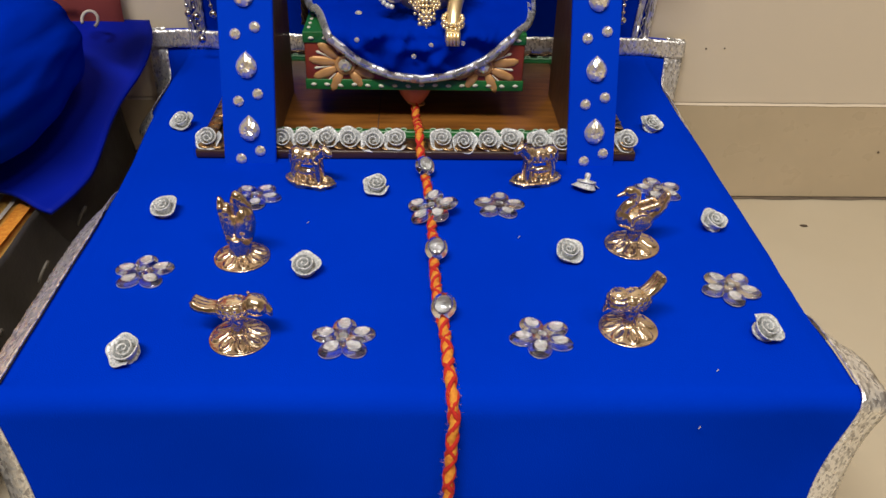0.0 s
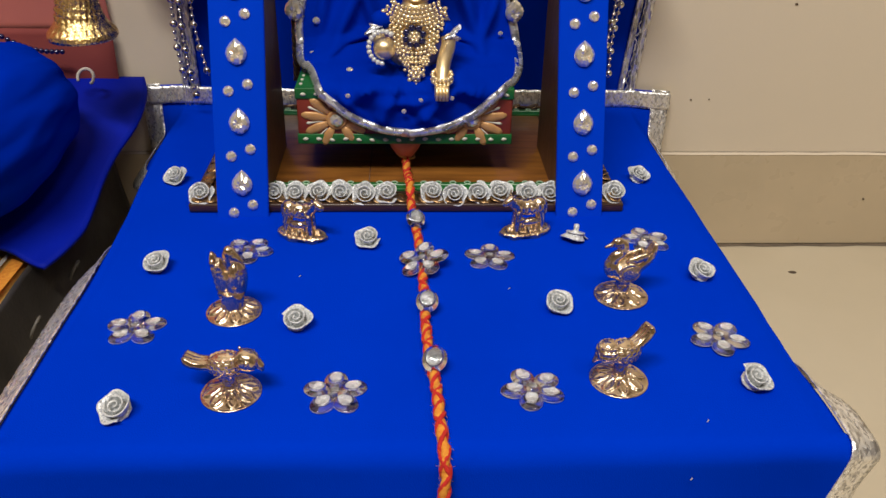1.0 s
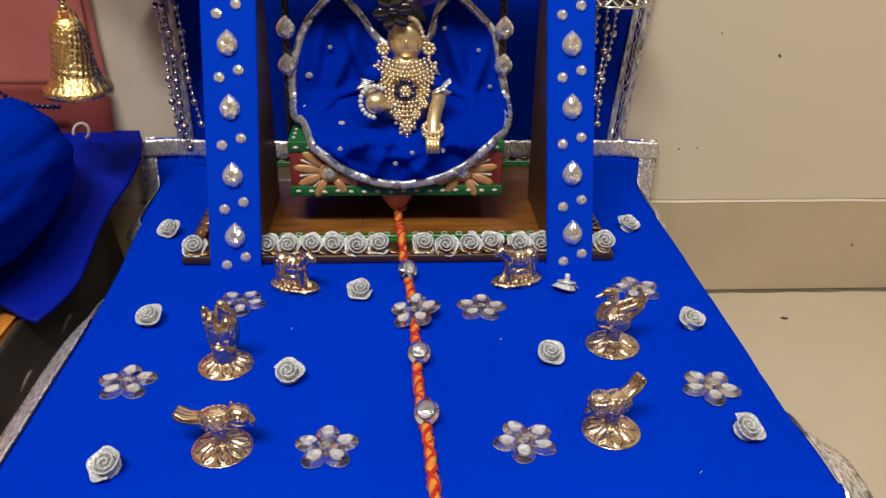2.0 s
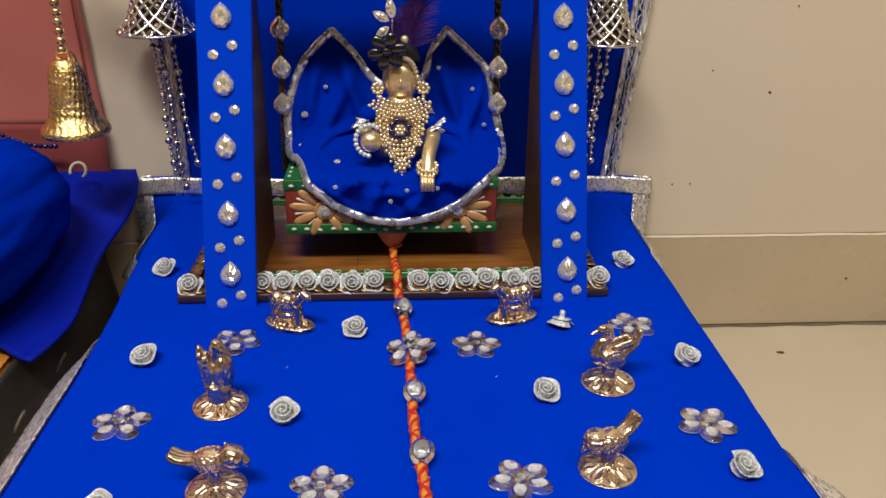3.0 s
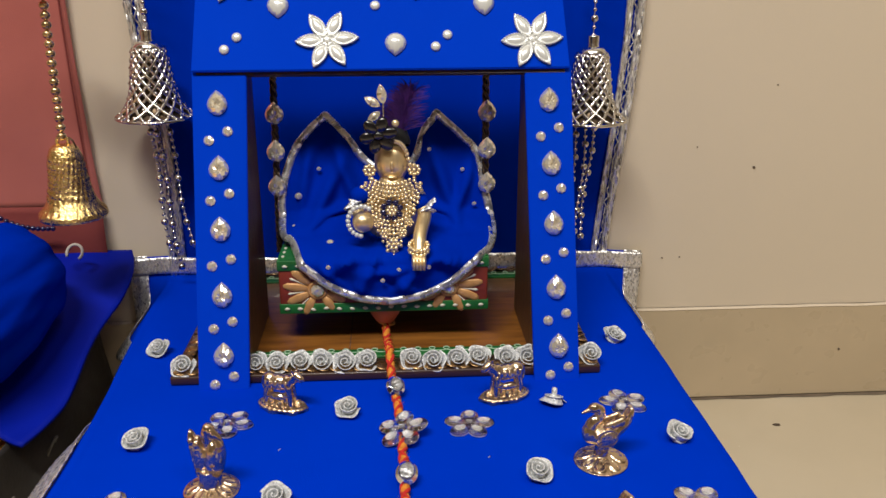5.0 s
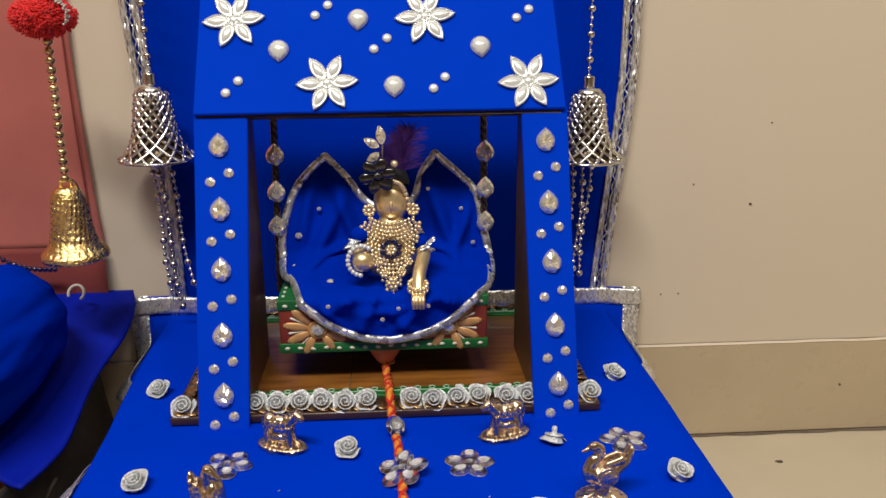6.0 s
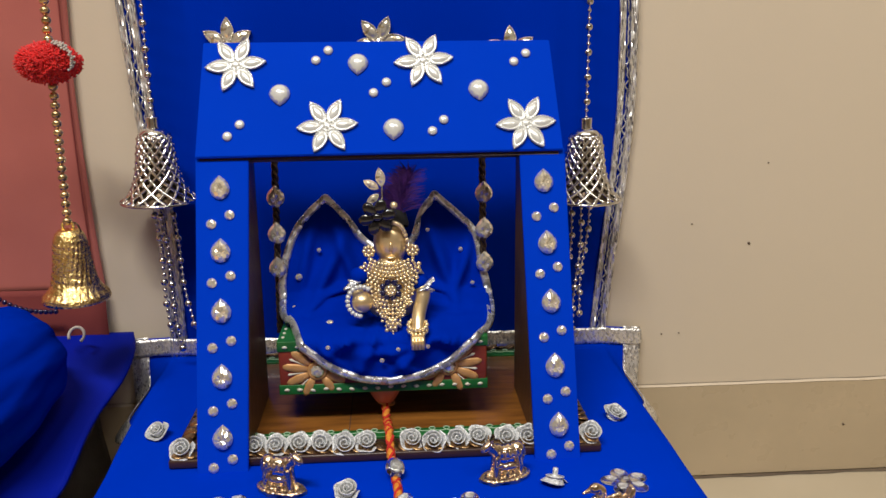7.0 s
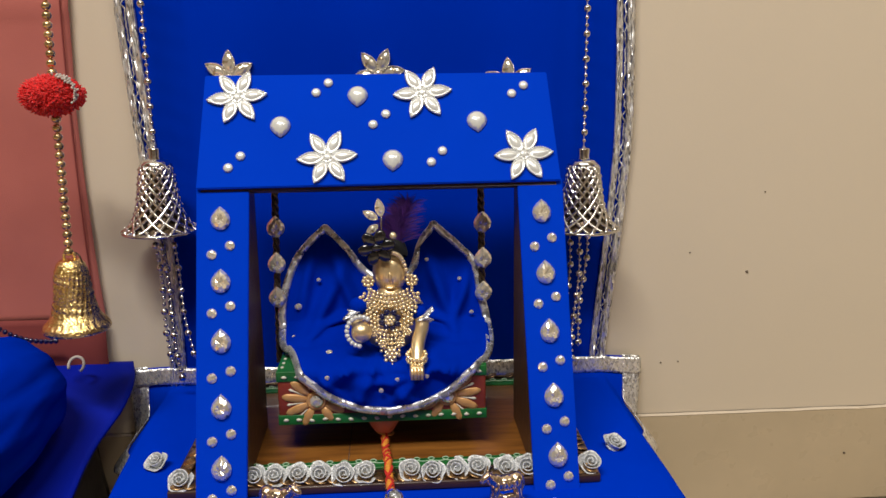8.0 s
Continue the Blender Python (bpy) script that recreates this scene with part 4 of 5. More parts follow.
# ---- what the figure wears ----
necklace = thing("bead_necklace", "layered gold bead necklace with a navy stone flower", "necklace")


def chest(x, z):
    return 0.0580 - 0.0115 * max(0.0, min(1.0, (0.262 - z) / 0.036)) + 13 * (x - 0.005) ** 2


bm = bmesh.new()
for j in range(17):
    z = 0.2735 - 0.0029 * j
    half = 0.0125 + 0.0085 * ease((j + 1) / 5) if j < 6 else 0.0210 * (1 - (j - 5) / 13.0)
    m = max(2, int(half * 2 / 0.0026))
    for k in range(m + 1):
        x = 0.0050 - half + 2 * half * k / m + (0.0006 if j % 2 else -0.0006)
        if math.hypot(x - 0.0046, z - 0.2554) < 0.0082:
            continue
        sag = 0.0045 * ((x - 0.005) / 0.016) ** 2
        ball((x, chest(x, z + sag) - 0.0012, z + sag), 0.00135 + 0.0004 * ((j * 3 + k) % 4 == 0), bm, u=7, v=5)
part("bead_net", bm, GOLD_PALE, necklace, "pale gold bead rows")
stock("navy_bead", lambda: ball((0, 0, 0), (0.0025, 0.0016, 0.0025), u=9, v=7), NAVY_GEM)
for k in range(8):
    a = 0.785 * k + 0.3
    put("navy_stone", "navy_bead", necklace, pose(0.0046 + 0.0062 * math.cos(a), chest(0.0046, 0.2554) - 0.0026, 0.2554 + 0.0062 * math.sin(a)))
bm = bmesh.new()
for k in range(7):
    r = 0.0 if k == 6 else 0.0027
    ball((0.0046 + r * math.cos(1.0472 * k), chest(0.0046, 0.2554) - 0.0032, 0.2554 + r * math.sin(1.0472 * k)), 0.0016, bm, u=7, v=5)
part("flower_heart", bm, GOLD_PALE, necklace)
bm = bmesh.new()
for cx, cz, r in ((0.0056, 0.2325, 0.0044), (-0.0008, 0.2395, 0.0032), (0.0118, 0.2398, 0.0032), (-0.0065, 0.2465, 0.0030), (0.0172, 0.2468, 0.0030)):
    for k in range(7):
        a = 1.0472 * k
        q = 0.0 if k == 6 else r * 0.72
        ball((cx + q * math.cos(a), chest(cx, cz) - 0.0040, cz + q * math.sin(a)), r * 0.42, bm, u=7, v=5)
for k in range(4):
    ball((0.0056, 0.0440 - 0.0006 * k, 0.2272 - 0.0022 * k), 0.0011, bm, u=7, v=5)
part("pendant", bm, GOLD_PALE, necklace, "clustered gold stone pendant")
for x in (-0.0108, 0.0214):
    ear = thing("earring", "round gold bead cluster earring on the figurine", "earring", "earrings")
    bm = bmesh.new()
    for k in range(9):
        a = 0.785 * k
        q = 0 if k == 8 else 0.0034
        ball((x + q * math.cos(a), 0.0670, 0.2815 + q * math.sin(a)), 0.0017, bm, u=7, v=5)
    ball((x, 0.0672, 0.2755), 0.0014, bm, u=7, v=5)
    part("beads", bm, GOLD_PALE, ear)
bangle = thing("bead_bangle", "double gold bead bangle on the figurine's wrist", "bangle")
bm = bmesh.new()
for z in (0.2345, 0.2312):
    for k in range(14):
        a = 0.4488 * k
        ball((0.0232 + 0.0066 * math.cos(a), 0.0360 + 0.0060 * math.sin(a), z + 0.0022 * math.sin(a)), 0.0016, bm, u=7, v=5)
part("beads", bm, GOLD_PALE, bangle)
bracelet = thing("pearl_bracelet", "loop of cream pearls round the gold ball", "bracelet")
bm = bmesh.new()
for k in range(13):
    a = 1.0 + 0.30 * k
    ball((-0.0165 + 0.0098 * math.cos(a), 0.0440, 0.2505 + 0.0110 * math.sin(a)), 0.0019, bm, u=8, v=6)
part("pearls", bm, PEARL, bracelet)
for x, y, z, sx in ((-0.0210, 0.0600, 0.2600, -1), (0.0285, 0.0640, 0.2530, 1)):
    arm = thing("ribbon_armlet", "pleated silver ribbon armlet on the figurine", "armlet", "armlets")
    part("ribbon", thicken(grid(24, 5, lambda u, v: (x + sx * (0.0085 * v - 0.002) + 0.002 * math.sin(u * 9), y - 0.008 + 0.007 * abs(2 * u - 1) - 0.0008 * math.cos(u * 40), z + 0.0075 * (u - 0.5) * (0.6 + v) + sx * 0.003 * v)), 0.0004), BRAID, arm)
    part("sleeve", ball((x - sx * 0.003, y + 0.004, z + 0.004), (0.0075, 0.0075, 0.0065)), BLUE_DARK, arm, "blue cloth sleeve")
head = thing("headpiece", "black stone flower headpiece with a clear leaf on the figurine", "headpiece")
part("cap", revolve([(0.0132, -0.003), (0.0138, 0.0), (0.0118, 0.007), (0.0065, 0.011), (0, 0.012)], 22, m=pose(0.0056, 0.0790, 0.3000, -20, 0, 0)), BLACK, head, "black cloth cap")
stock("black_petal", lambda: ball((0, 0, 0), (0.0060, 0.0044, 0.0022), u=14, v=8), BLACK_GEM)
stock("gold_seed", lambda: ball((0, 0, 0), 0.0018, u=8, v=6), GOLD_PALE)
for k in range(6):
    a = radians(60 * k + 12)
    put("black_stone", "black_petal", head, pose(-0.0036 + 0.0080 * math.cos(a), 0.0590 - 0.001 * math.sin(a), 0.3085 + 0.0080 * math.sin(a), 90, 0, 0) @ pose(0, 0, 0, 0, 0, 60 * k + 12))
put("black_stone", "black_petal", head, pose(-0.0036, 0.0575, 0.3085, 90, 0, 0) @ Matrix.Scale(0.6, 4))
for k in range(11):
    t = k / 10
    put("gold_seed", "gold_seed", head, pose(0.0080 + 0.0105 * t, 0.0625 + 0.004 * t * t, 0.3035 - 0.0030 * t - 0.015 * t ** 3))
put("gold_seed", "gold_seed", head, pose(0.0085, 0.0610, 0.3165) @ Matrix.Scale(1.6, 4))
for a, l, x, z in ((98, 1.0, 0.0002, 0.3290), (150, 0.9, -0.0020, 0.3275), (215, 0.8, -0.0020, 0.3235)):
    put("clear_leaf", "smoke_petal", head, pose(x, 0.0690, z, 90, 0, 0) @ pose(0, 0, 0, 0, 0, a) @ Matrix.Scale(0.66 * l, 4), "clear stone leaf")
part("leaf_stem", tube([(0.0002, 0.070, 0.330), (0.0, 0.071, 0.320), (-0.001, 0.068, 0.309)], 0.0008, 6), SILVER, head)
plume = thing("feather_plume", "fluffy purple feather tucked behind the headpiece", "feather")
part("quill", tube(smooth_path([(0.0120, 0.0740, 0.3040), (0.0150, 0.0770, 0.3200), (0.0205, 0.0790, 0.3400)], 5), 0.0006, 6), FEATHER, plume)
bm = bmesh.new()
for k in range(900):
    t = random.random()
    p = Vector((0.0120 + 0.009 * t * t, 0.075 + 0.004 * t, 0.3065 + 0.029 * t))
    a = random.uniform(-0.1, 3.0)
    l = 0.0235 * (1 - 0.40 * t) * random.uniform(0.4, 1.1)
    d = Vector((math.cos(a), random.uniform(-0.45, 0.35), 0.55 * math.sin(a) + 0.25))
    w = Vector((0.0003, 0, 0.0002))
    q = [bm.verts.new(v) for v in (p - w, p + w, p + d * l * 0.6 + w * 0.8 + Vector((0, 0, 0.001)), p + d * l, p + d * l * 0.6 - w * 0.8 + Vector((0, 0, 0.001)))]
    bm.faces.new(q)
tagged(part("down", bm, FEATHER, plume, "purple down", smooth=False), kind="stuff")

# ---- cord, bulb and the stones on the cord ----
bulb = thing("rubber_bulb", "salmon pink rubber bulb under the swing seat", "bulb", at=pose(-0.0022, 0.062, 0.0))
part("body", revolve([(0, 0.1815), (0.0135, 0.1812), (0.0130, 0.1770), (0.0105, 0.1712), (0.0075, 0.1665), (0.0055, 0.1640), (0, 0.1635)], 28), BULB, bulb)
part("ring", tube([(0.0068 * math.cos(a), 0.0068 * math.sin(a), 0.1650 - 0.002 * math.cos(a)) for a in np.linspace(0, 6.2832, 26)], 0.0009, 7), PETAL, bulb, "peach rubber ring")

CORD = smooth_path([(-0.0022, 0.0600, 0.1640), (-0.0008, 0.0400, 0.1600), (0.0003, 0.0240, 0.1630), (0.0012, 0.0080, 0.1640), (0.0022, -0.0040, 0.1540), (0.0046, -0.0248, 0.1508), (0.0066, -0.0458, 0.1506),
                    (0.0088, -0.0959, 0.1506), (0.0096, -0.1412, 0.1508), (0.0114, -0.1708, 0.1508), (0.0135, -0.1887, 0.1508), (0.0150, -0.2190, 0.1505), (0.0165, -0.2345, 0.1420),
                    (0.0152, -0.2410, 0.1140), (0.0141, -0.2440, 0.0814), (0.0130, -0.2450, 0.0420), (0.0125, -0.2460, 0.0120)], 30)
cordthing = thing("braided_cord", "braided red and orange cotton cord tied to the swing", "cord")
def wound(radius, pitch, phase):
    """A line wound round the cord; with radius 0 the cord's own line."""
    pts, run = [], 0.0
    for k, p in enumerate(CORD):
        q, o = CORD[min(k + 1, len(CORD) - 1)], CORD[max(k - 1, 0)]
        run += (p - o).length if k else 0
        d = (q - o).normalized()
        side = d.cross(Vector((0, 0, 1)) if abs(d.z) < 0.8 else Vector((0, -1, 0))).normalized()
        up = side.cross(d)
        a = run * 6.28318 / pitch + phase
        pts.append(p + radius * (side * math.sin(a) + 0.85 * up * math.cos(a)))
    return pts


part("core", tube(wound(0.0005, 0.013, 0), lambda t: 0.0023 * (1 + 0.16 * noise.noise((t * 260, 0, 0))), 10), ORANGE, cordthing, "orange cotton core")
for pitch, phase in ((0.0200, 0.0), (-0.0200, 0.9), (0.0200, 3.1416)):
    part("strand", tube(wound(0.0020, pitch, phase), lambda t: 0.0012 * (1 + 0.25 * noise.noise((t * 200, phase, 0))), 7), RED, cordthing, "red wound strand")
bm = bmesh.new()
for k in range(2600):
    p = random.choice(CORD) + Vector((random.uniform(-0.003, 0.003), random.uniform(-0.001, 0.001), random.uniform(-0.0005, 0.002)))
    d = Vector((random.gauss(0, 1), random.gauss(0, 0.6), random.gauss(0.3, 0.5))).normalized() * random.uniform(0.001, 0.0028)
    w = Vector((0.00007, 0.00005, 0))
    bm.faces.new([bm.verts.new(v) for v in (p - w, p + w, p + d)])
tagged(part("fuzz", bm, ORANGE, cordthing, "loose cotton fibres", smooth=False), kind="stuff")
stock("cord_dome", lambda: dome(0.0064, 0.0072, 0.0028, Matrix(), u=22, v=8), CRYSTAL)
stock("cord_foil", lambda: dome(0.0064, 0.0072, 0.0004, Matrix(), u=22, v=3), FOIL_GREY)
for x, y, tip, turn in ((0.0048, -0.0235, 22, 30), (0.0105, -0.1215, 16, -20), (0.0132, -0.1740, 20, -45)):
    st = thing("cord_stone", "clear domed crystal stone glued on the braided cord", "crystal stone", "stones on the cord", pose(x, y, H + 0.0088, tip + 16, 6, turn * 0.4))
    put("crystal", "cord_dome", st, pose(0, 0, 0.0004))
    put("foil", "cord_foil", st, pose(0, 0, 0))
lint = thing("lint", "tiny white lint specks on the blue cloth", "lint")
for x, y in ((0.0590, -0.098), (0.1290, -0.236), (0.141, -0.214), (-0.066, -0.083)):
    z = H + 0.001 if y > FRONT else H - 0.014
    part("fibre", tube([(x, y, z), (x + 0.001, y + 0.0006, z + 0.0006), (x + 0.0012, y + 0.0018, z)], 0.0002, 4), COTTON, lint)


# ---- metal animals on stands: one mesh each ----
def lotus_stand(bm, r, h):
    """A low domed stand with a rim and a ring of raised heart-shaped petals."""
    def f(u, v):
        a = 6.28318 * u
        prof = ((1.0, 0.0), (1.03, 0.10), (1.0, 0.22), (0.93, 0.20), (0.66, 0.52), (0.40, 0.80), (0.25, 0.98), (0.20, 1.25))
        i = min(int(v * 7), 6)
        t = v * 7 - i
        rr, zz = (prof[i][n] * (1 - t) + prof[i + 1][n] * t for n in (0, 1))
        p = abs((u * 8) % 1.0 - 0.5) * 2
        q = (rr - 0.34) / 0.56
        rel = 0.0
        if 0.0 < q < 1.0:
            wide = 0.92 * math.sin(3.1416 * min(1.0, 0.12 + 0.80 * q)) ** 0.6
            rel = 0.0010 * ease((wide - p) / 0.30) - 0.0006 * ease((wide - 0.42 - p) / 0.25)
        return Vector((r * rr * math.cos(a), r * rr * math.sin(a), h * zz + rel))
    grid(128, 56, f, bm, close_u=True)
    bmesh.ops.holes_fill(bm, edges=[e for e in bm.edges if e.is_boundary], sides=0)


def plumage(bm, c, r, turn, rows=5, size=0.0016):
    """Rows of small overlapping feathers on both flanks of a body."""
    m = pose(*c, *turn)
    for s in (-1, 1):
        for j in range(rows):
            e = -0.55 + 1.25 * j / (rows - 1)
            for k in range(6):
                a = -1.15 + 0.42 * k + 0.21 * (j % 2)
                d = Vector((r[0] * math.cos(e) * math.sin(a), s * r[1] * math.cos(e) * math.cos(a), r[2] * math.sin(e)))
                ball(m @ d, (size * 1.15, size * 0.55, size * 0.85), bm, (turn[0], turn[1], s * -a * 50), 8, 6)


def animal(name, bm, m, label, category, voxel=0.0004):
    ob = part(name, bm, ROSE_GOLD, at=m)
    mod = ob.modifiers.new("blend", "REMESH")
    mod.mode, mod.voxel_size, mod.use_smooth_shade = "VOXEL", voxel, True
    sm = ob.modifiers.new("soften", "SMOOTH")
    sm.factor, sm.iterations = 0.5, 1
    return tagged(ob, label, category, "metal animals on the cloth")


def bird(head_down=False):
    bm = bmesh.new()
    lotus_stand(bm, 0.0158, 0.0052)
    tube([(0, 0, 0.004), (0, 0, 0.015)], lambda t: 0.0040 - 0.0010 * math.sin(3.14 * t), 12, bm)
    ball((-0.001, 0, 0.0198), (0.0100, 0.0064, 0.0060), bm, (0, -10, 0), 24, 14)
    plumage(bm, (-0.001, 0, 0.0198), (0.0100, 0.0064, 0.0060), (0, -10, 0))
    if head_down:
        ball((0.0085, -0.002, 0.0212), (0.0066, 0.0062, 0.0066), bm, u=18, v=12)
        plumage(bm, (0.0085, -0.002, 0.0212), (0.0066, 0.0062, 0.0066), (0, 0, 0), 4, 0.0012)
        tube([(0.0125, -0.004, 0.0190), (0.0150, -0.0058, 0.0135)], lambda t: 0.0028 * (1 - 0.75 * t), 8, bm)
    else:
        ball((0.0108, 0, 0.0232), (0.0070, 0.0062, 0.0060), bm, (0, 20, 0), 18, 12)
        tube([(0.0150, 0, 0.0225), (0.0182, 0, 0.0198), (0.0188, 0, 0.0170)], lambda t: 0.0034 * (1 - 0.75 * t), 8, bm)
        for s in (-1, 1):
            ball((0.0125, s * 0.0057, 0.0248), 0.0011, bm, u=8, v=6)
            tube([(0.0052, s * 0.0056, 0.0268), (0.0060, s * 0.0066, 0.0232), (0.0052, s * 0.0058, 0.0196)], 0.0009, 6, bm)
    tail = [(-0.006, 0, 0.0195), (-0.0140, 0, 0.0190), (-0.0200, 0, 0.0205), (-0.0225, 0, 0.0235)] if not head_down else [(-0.005, 0, 0.0215), (-0.0105, 0, 0.0240), (-0.0150, 0, 0.0285), (-0.0158, 0, 0.0325)]
    for dy in (-1, 0, 1):
        tube(smooth_path([(x, dy * 0.0016 * (1 + 40 * abs(x + 0.006)), z) for x, y, z in tail], 5), lambda t: 0.0030 - 0.0004 * t - 0.0012 * ease((t - 0.75) * 4), 8, bm)
    return bm


def swan():
    """A swan with an S-shaped neck, an oval patterned wing and a raised tail."""
    bm = bmesh.new()
    lotus_stand(bm, 0.0190, 0.0062)
    tube([(0, 0, 0.005), (0, 0, 0.015)], lambda t: 0.0052 - 0.0016 * math.sin(3.14 * t), 12, bm)
    ball((0.001, 0, 0.0215), (0.0135, 0.0078, 0.0078), bm, (0, -10, 0), 26, 16)
    ball((0.0095, 0, 0.0235), (0.0062, 0.0060, 0.0078), bm, (0, 20, 0), 20, 12)
    tube(smooth_path([(0.0105, 0, 0.0250), (0.0085, 0, 0.0310), (0.0040, 0, 0.0350), (0.0030, 0, 0.0400), (0.0065, 0, 0.0432)], 7), lambda t: 0.0050 - 0.0020 * t, 12, bm)
    ball((0.0078, 0, 0.0428), (0.0045, 0.0036, 0.0036), bm, u=16, v=10)
    tube([(0.0110, 0, 0.0420), (0.0172, 0, 0.0398)], lambda t: 0.0021 * (1 - 0.6 * t), 8, bm)
    for s in (-1, 1):
        ball((-0.0005, s * 0.0070, 0.0222), (0.0078, 0.0019, 0.0062), bm, (0, -14, 0), 18, 10)
        for k in range(7):
            x = -0.0060 + 0.0019 * k
            h = 0.0050 * math.sqrt(max(0.1, 1 - ((x + 0.0005) / 0.0075) ** 2))
            tube([(x + 0.0012, s * 0.0086, 0.0222 - h), (x, s * 0.0092, 0.0222), (x - 0.0016, s * 0.0086, 0.0222 + h)], 0.00055, 6, bm)
        tube([(-0.0005 + 0.0080 * math.cos(a), s * 0.0076, 0.0222 + 0.0064 * math.sin(a)) for a in np.linspace(0, 6.2832, 26)], 0.0008, 6, bm)
        for k in range(4):
            ball((-0.0015 - 0.0034 * k, s * 0.0042, 0.0292 + 0.0009 * k), (0.0030, 0.0022, 0.0034), bm, (0, -30, 0), 10, 7)
    for dy in (-0.002, 0, 0.002):
        tube(smooth_path([(-0.009, dy, 0.0225), (-0.0160, dy * 1.3, 0.0290), (-0.0195, dy, 0.0370), (-0.0200, dy * 0.6, 0.0400)], 5), lambda t: 0.0038 - 0.0022 * t, 8, bm)
    return bm


def upright_swan():
    """A swan seen from its breast: a folded wing standing up beside the body, the head bent aside."""
    bm = bmesh.new()
    lotus_stand(bm, 0.0152, 0.0054)
    tube([(0, 0, 0.004), (0, 0, 0.014)], lambda t: 0.0066 - 0.0010 * t, 12, bm)
    ball((0.0040, 0, 0.0212), (0.0058, 0.0062, 0.0130), bm, (0, 8, 0), 24, 16)
    ball((0.0040, -0.0032, 0.0250), (0.0036, 0.0040, 0.0088), bm, (0, 4, 0), 18, 12)
    tube(smooth_path([(0.0030, 0, 0.0320), (0.0022, -0.0005, 0.0345), (0.0014, -0.0010, 0.0375), (0.0020, -0.0014, 0.0400)], 6), lambda t: 0.0046 - 0.0014 * t, 12, bm)
    ball((0.0022, -0.0015, 0.0402), (0.0034, 0.0034, 0.0036), bm, u=16, v=10)
    tube([(0.0035, -0.0022, 0.0396), (0.0098, -0.0036, 0.0350)], lambda t: 0.0030 * (1 - 0.7 * t), 8, bm)
    for x, z, h in ((-0.0066, 0.0235, 0.0150), (-0.0034, 0.0225, 0.0125)):
        ball((x, 0.001, z), (0.0030, 0.0042, h), bm, (0, -9, 0), 18, 14)
        for k in range(6):
            zz = z - h * 0.75 + 0.26 * h * k
            ball((x - 0.0006 - 0.12 * (zz - z), -0.0016, zz), (0.0018, 0.0015, 0.0028), bm, (12, -9, 0), 8, 6)
    return bm


def cow():
    bm = bmesh.new()
    out = [(0.0185 * math.cos(a) * (1 + 0.10 * math.sin(5 * a)), 0.0095 * math.sin(a) * (1 + 0.14 * math.cos(7 * a))) for a in np.linspace(0, 6.1, 34)]
    slab(out, 0.0030, bm)
    for k in range(26):
        a = 0.2417 * k
        ball((0.0160 * math.cos(a), 0.0080 * math.sin(a), 0.0028), (0.0032, 0.0026, 0.0018), bm, u=8, v=6)
    ball((-0.001, 0, 0.0210), (0.0118, 0.0058, 0.0060), bm, u=24, v=14)
    ball((-0.0085, 0, 0.0215), (0.0055, 0.0055, 0.0062), bm, u=18, v=12)
    ball((0.0065, 0, 0.0228), (0.0050, 0.0048, 0.0056), bm, u=18, v=12)
    tube([(0.008, 0, 0.0235), (0.0135, -0.001, 0.0285)], lambda t: 0.0046 - 0.0012 * t, 12, bm)
    ball((0.0150, -0.0018, 0.0285), (0.0055, 0.0030, 0.0030), bm, (0, 32, -12), 16, 10)
    for s in (-1, 1):
        tube([(0.0125, s * 0.0022 - 0.001, 0.0308), (0.0118, s * 0.0040 - 0.001, 0.0345)], lambda t: 0.0011 * (1 - 0.5 * t), 7, bm)
        ball((0.0118, s * 0.0045 - 0.001, 0.0295), (0.0012, 0.0024, 0.0012), bm, u=8, v=6)
        tube([(0.0070, s * 0.0032, 0.0190), (0.0090, s * 0.0036, 0.0025)], lambda t: 0.0023 - 0.0008 * t, 9, bm)
        tube([(-0.0085, s * 0.0032, 0.0195), (-0.0105, s * 0.0036, 0.0110), (-0.0095, s * 0.0036, 0.0025)], lambda t: 0.0027 - 0.0012 * t, 9, bm)
    ball((-0.002, -0.0020, 0.0098), (0.0072, 0.0028, 0.0036), bm, u=14, v=9)
    for x in (-0.0065, -0.0035, 0.0010, 0.0036):
        tube([(x, -0.0022, 0.0095), (x + 0.0006, -0.0026, 0.0028)], 0.0011, 6, bm)
    ball((0.0058, -0.0042, 0.0132), (0.0032, 0.0021, 0.0022), bm, (0, 20, 0), 12, 8)
    for k in range(5):
        tube([(-0.0095 + 0.0040 * k, -0.0052, 0.0235), (-0.0090 + 0.0040 * k, -0.0060, 0.0205), (-0.0092 + 0.0040 * k, -0.0050, 0.0172)], 0.0008, 6, bm)
    tube(smooth_path([(-0.0135, 0, 0.0235), (-0.0150, 0.0005, 0.0180), (-0.0140, 0.001, 0.0110)], 4), 0.0009, 7, bm)
    return bm


FOOT = H + 0.0007
animal("bird_figurine", bird(), pose(-0.0865, -0.1888, FOOT, 0, 0, -8) @ Matrix.Scale(0.92, 4), "rose-gold metal bird with a long tail on a domed stand", "bird figurine")
animal("bird_figurine", bird(True), pose(0.1059, -0.1821, FOOT, 0, 0, 205) @ Matrix.Scale(0.92, 4), "rose-gold metal bird with bowed head on a domed stand", "bird figurine")
animal("swan_figurine", upright_swan(), pose(-0.0978, -0.1191, FOOT, 0, 0, -6), "rose-gold metal swan with upright wing turned aside on a domed stand", "swan figurine")
animal("swan_figurine", swan(), pose(0.1245, -0.1053, FOOT, 0, 0, 190) @ Matrix.Diagonal((0.82, 0.80, 0.86, 1)), "rose-gold metal swan with patterned wing on a domed stand", "swan figurine")
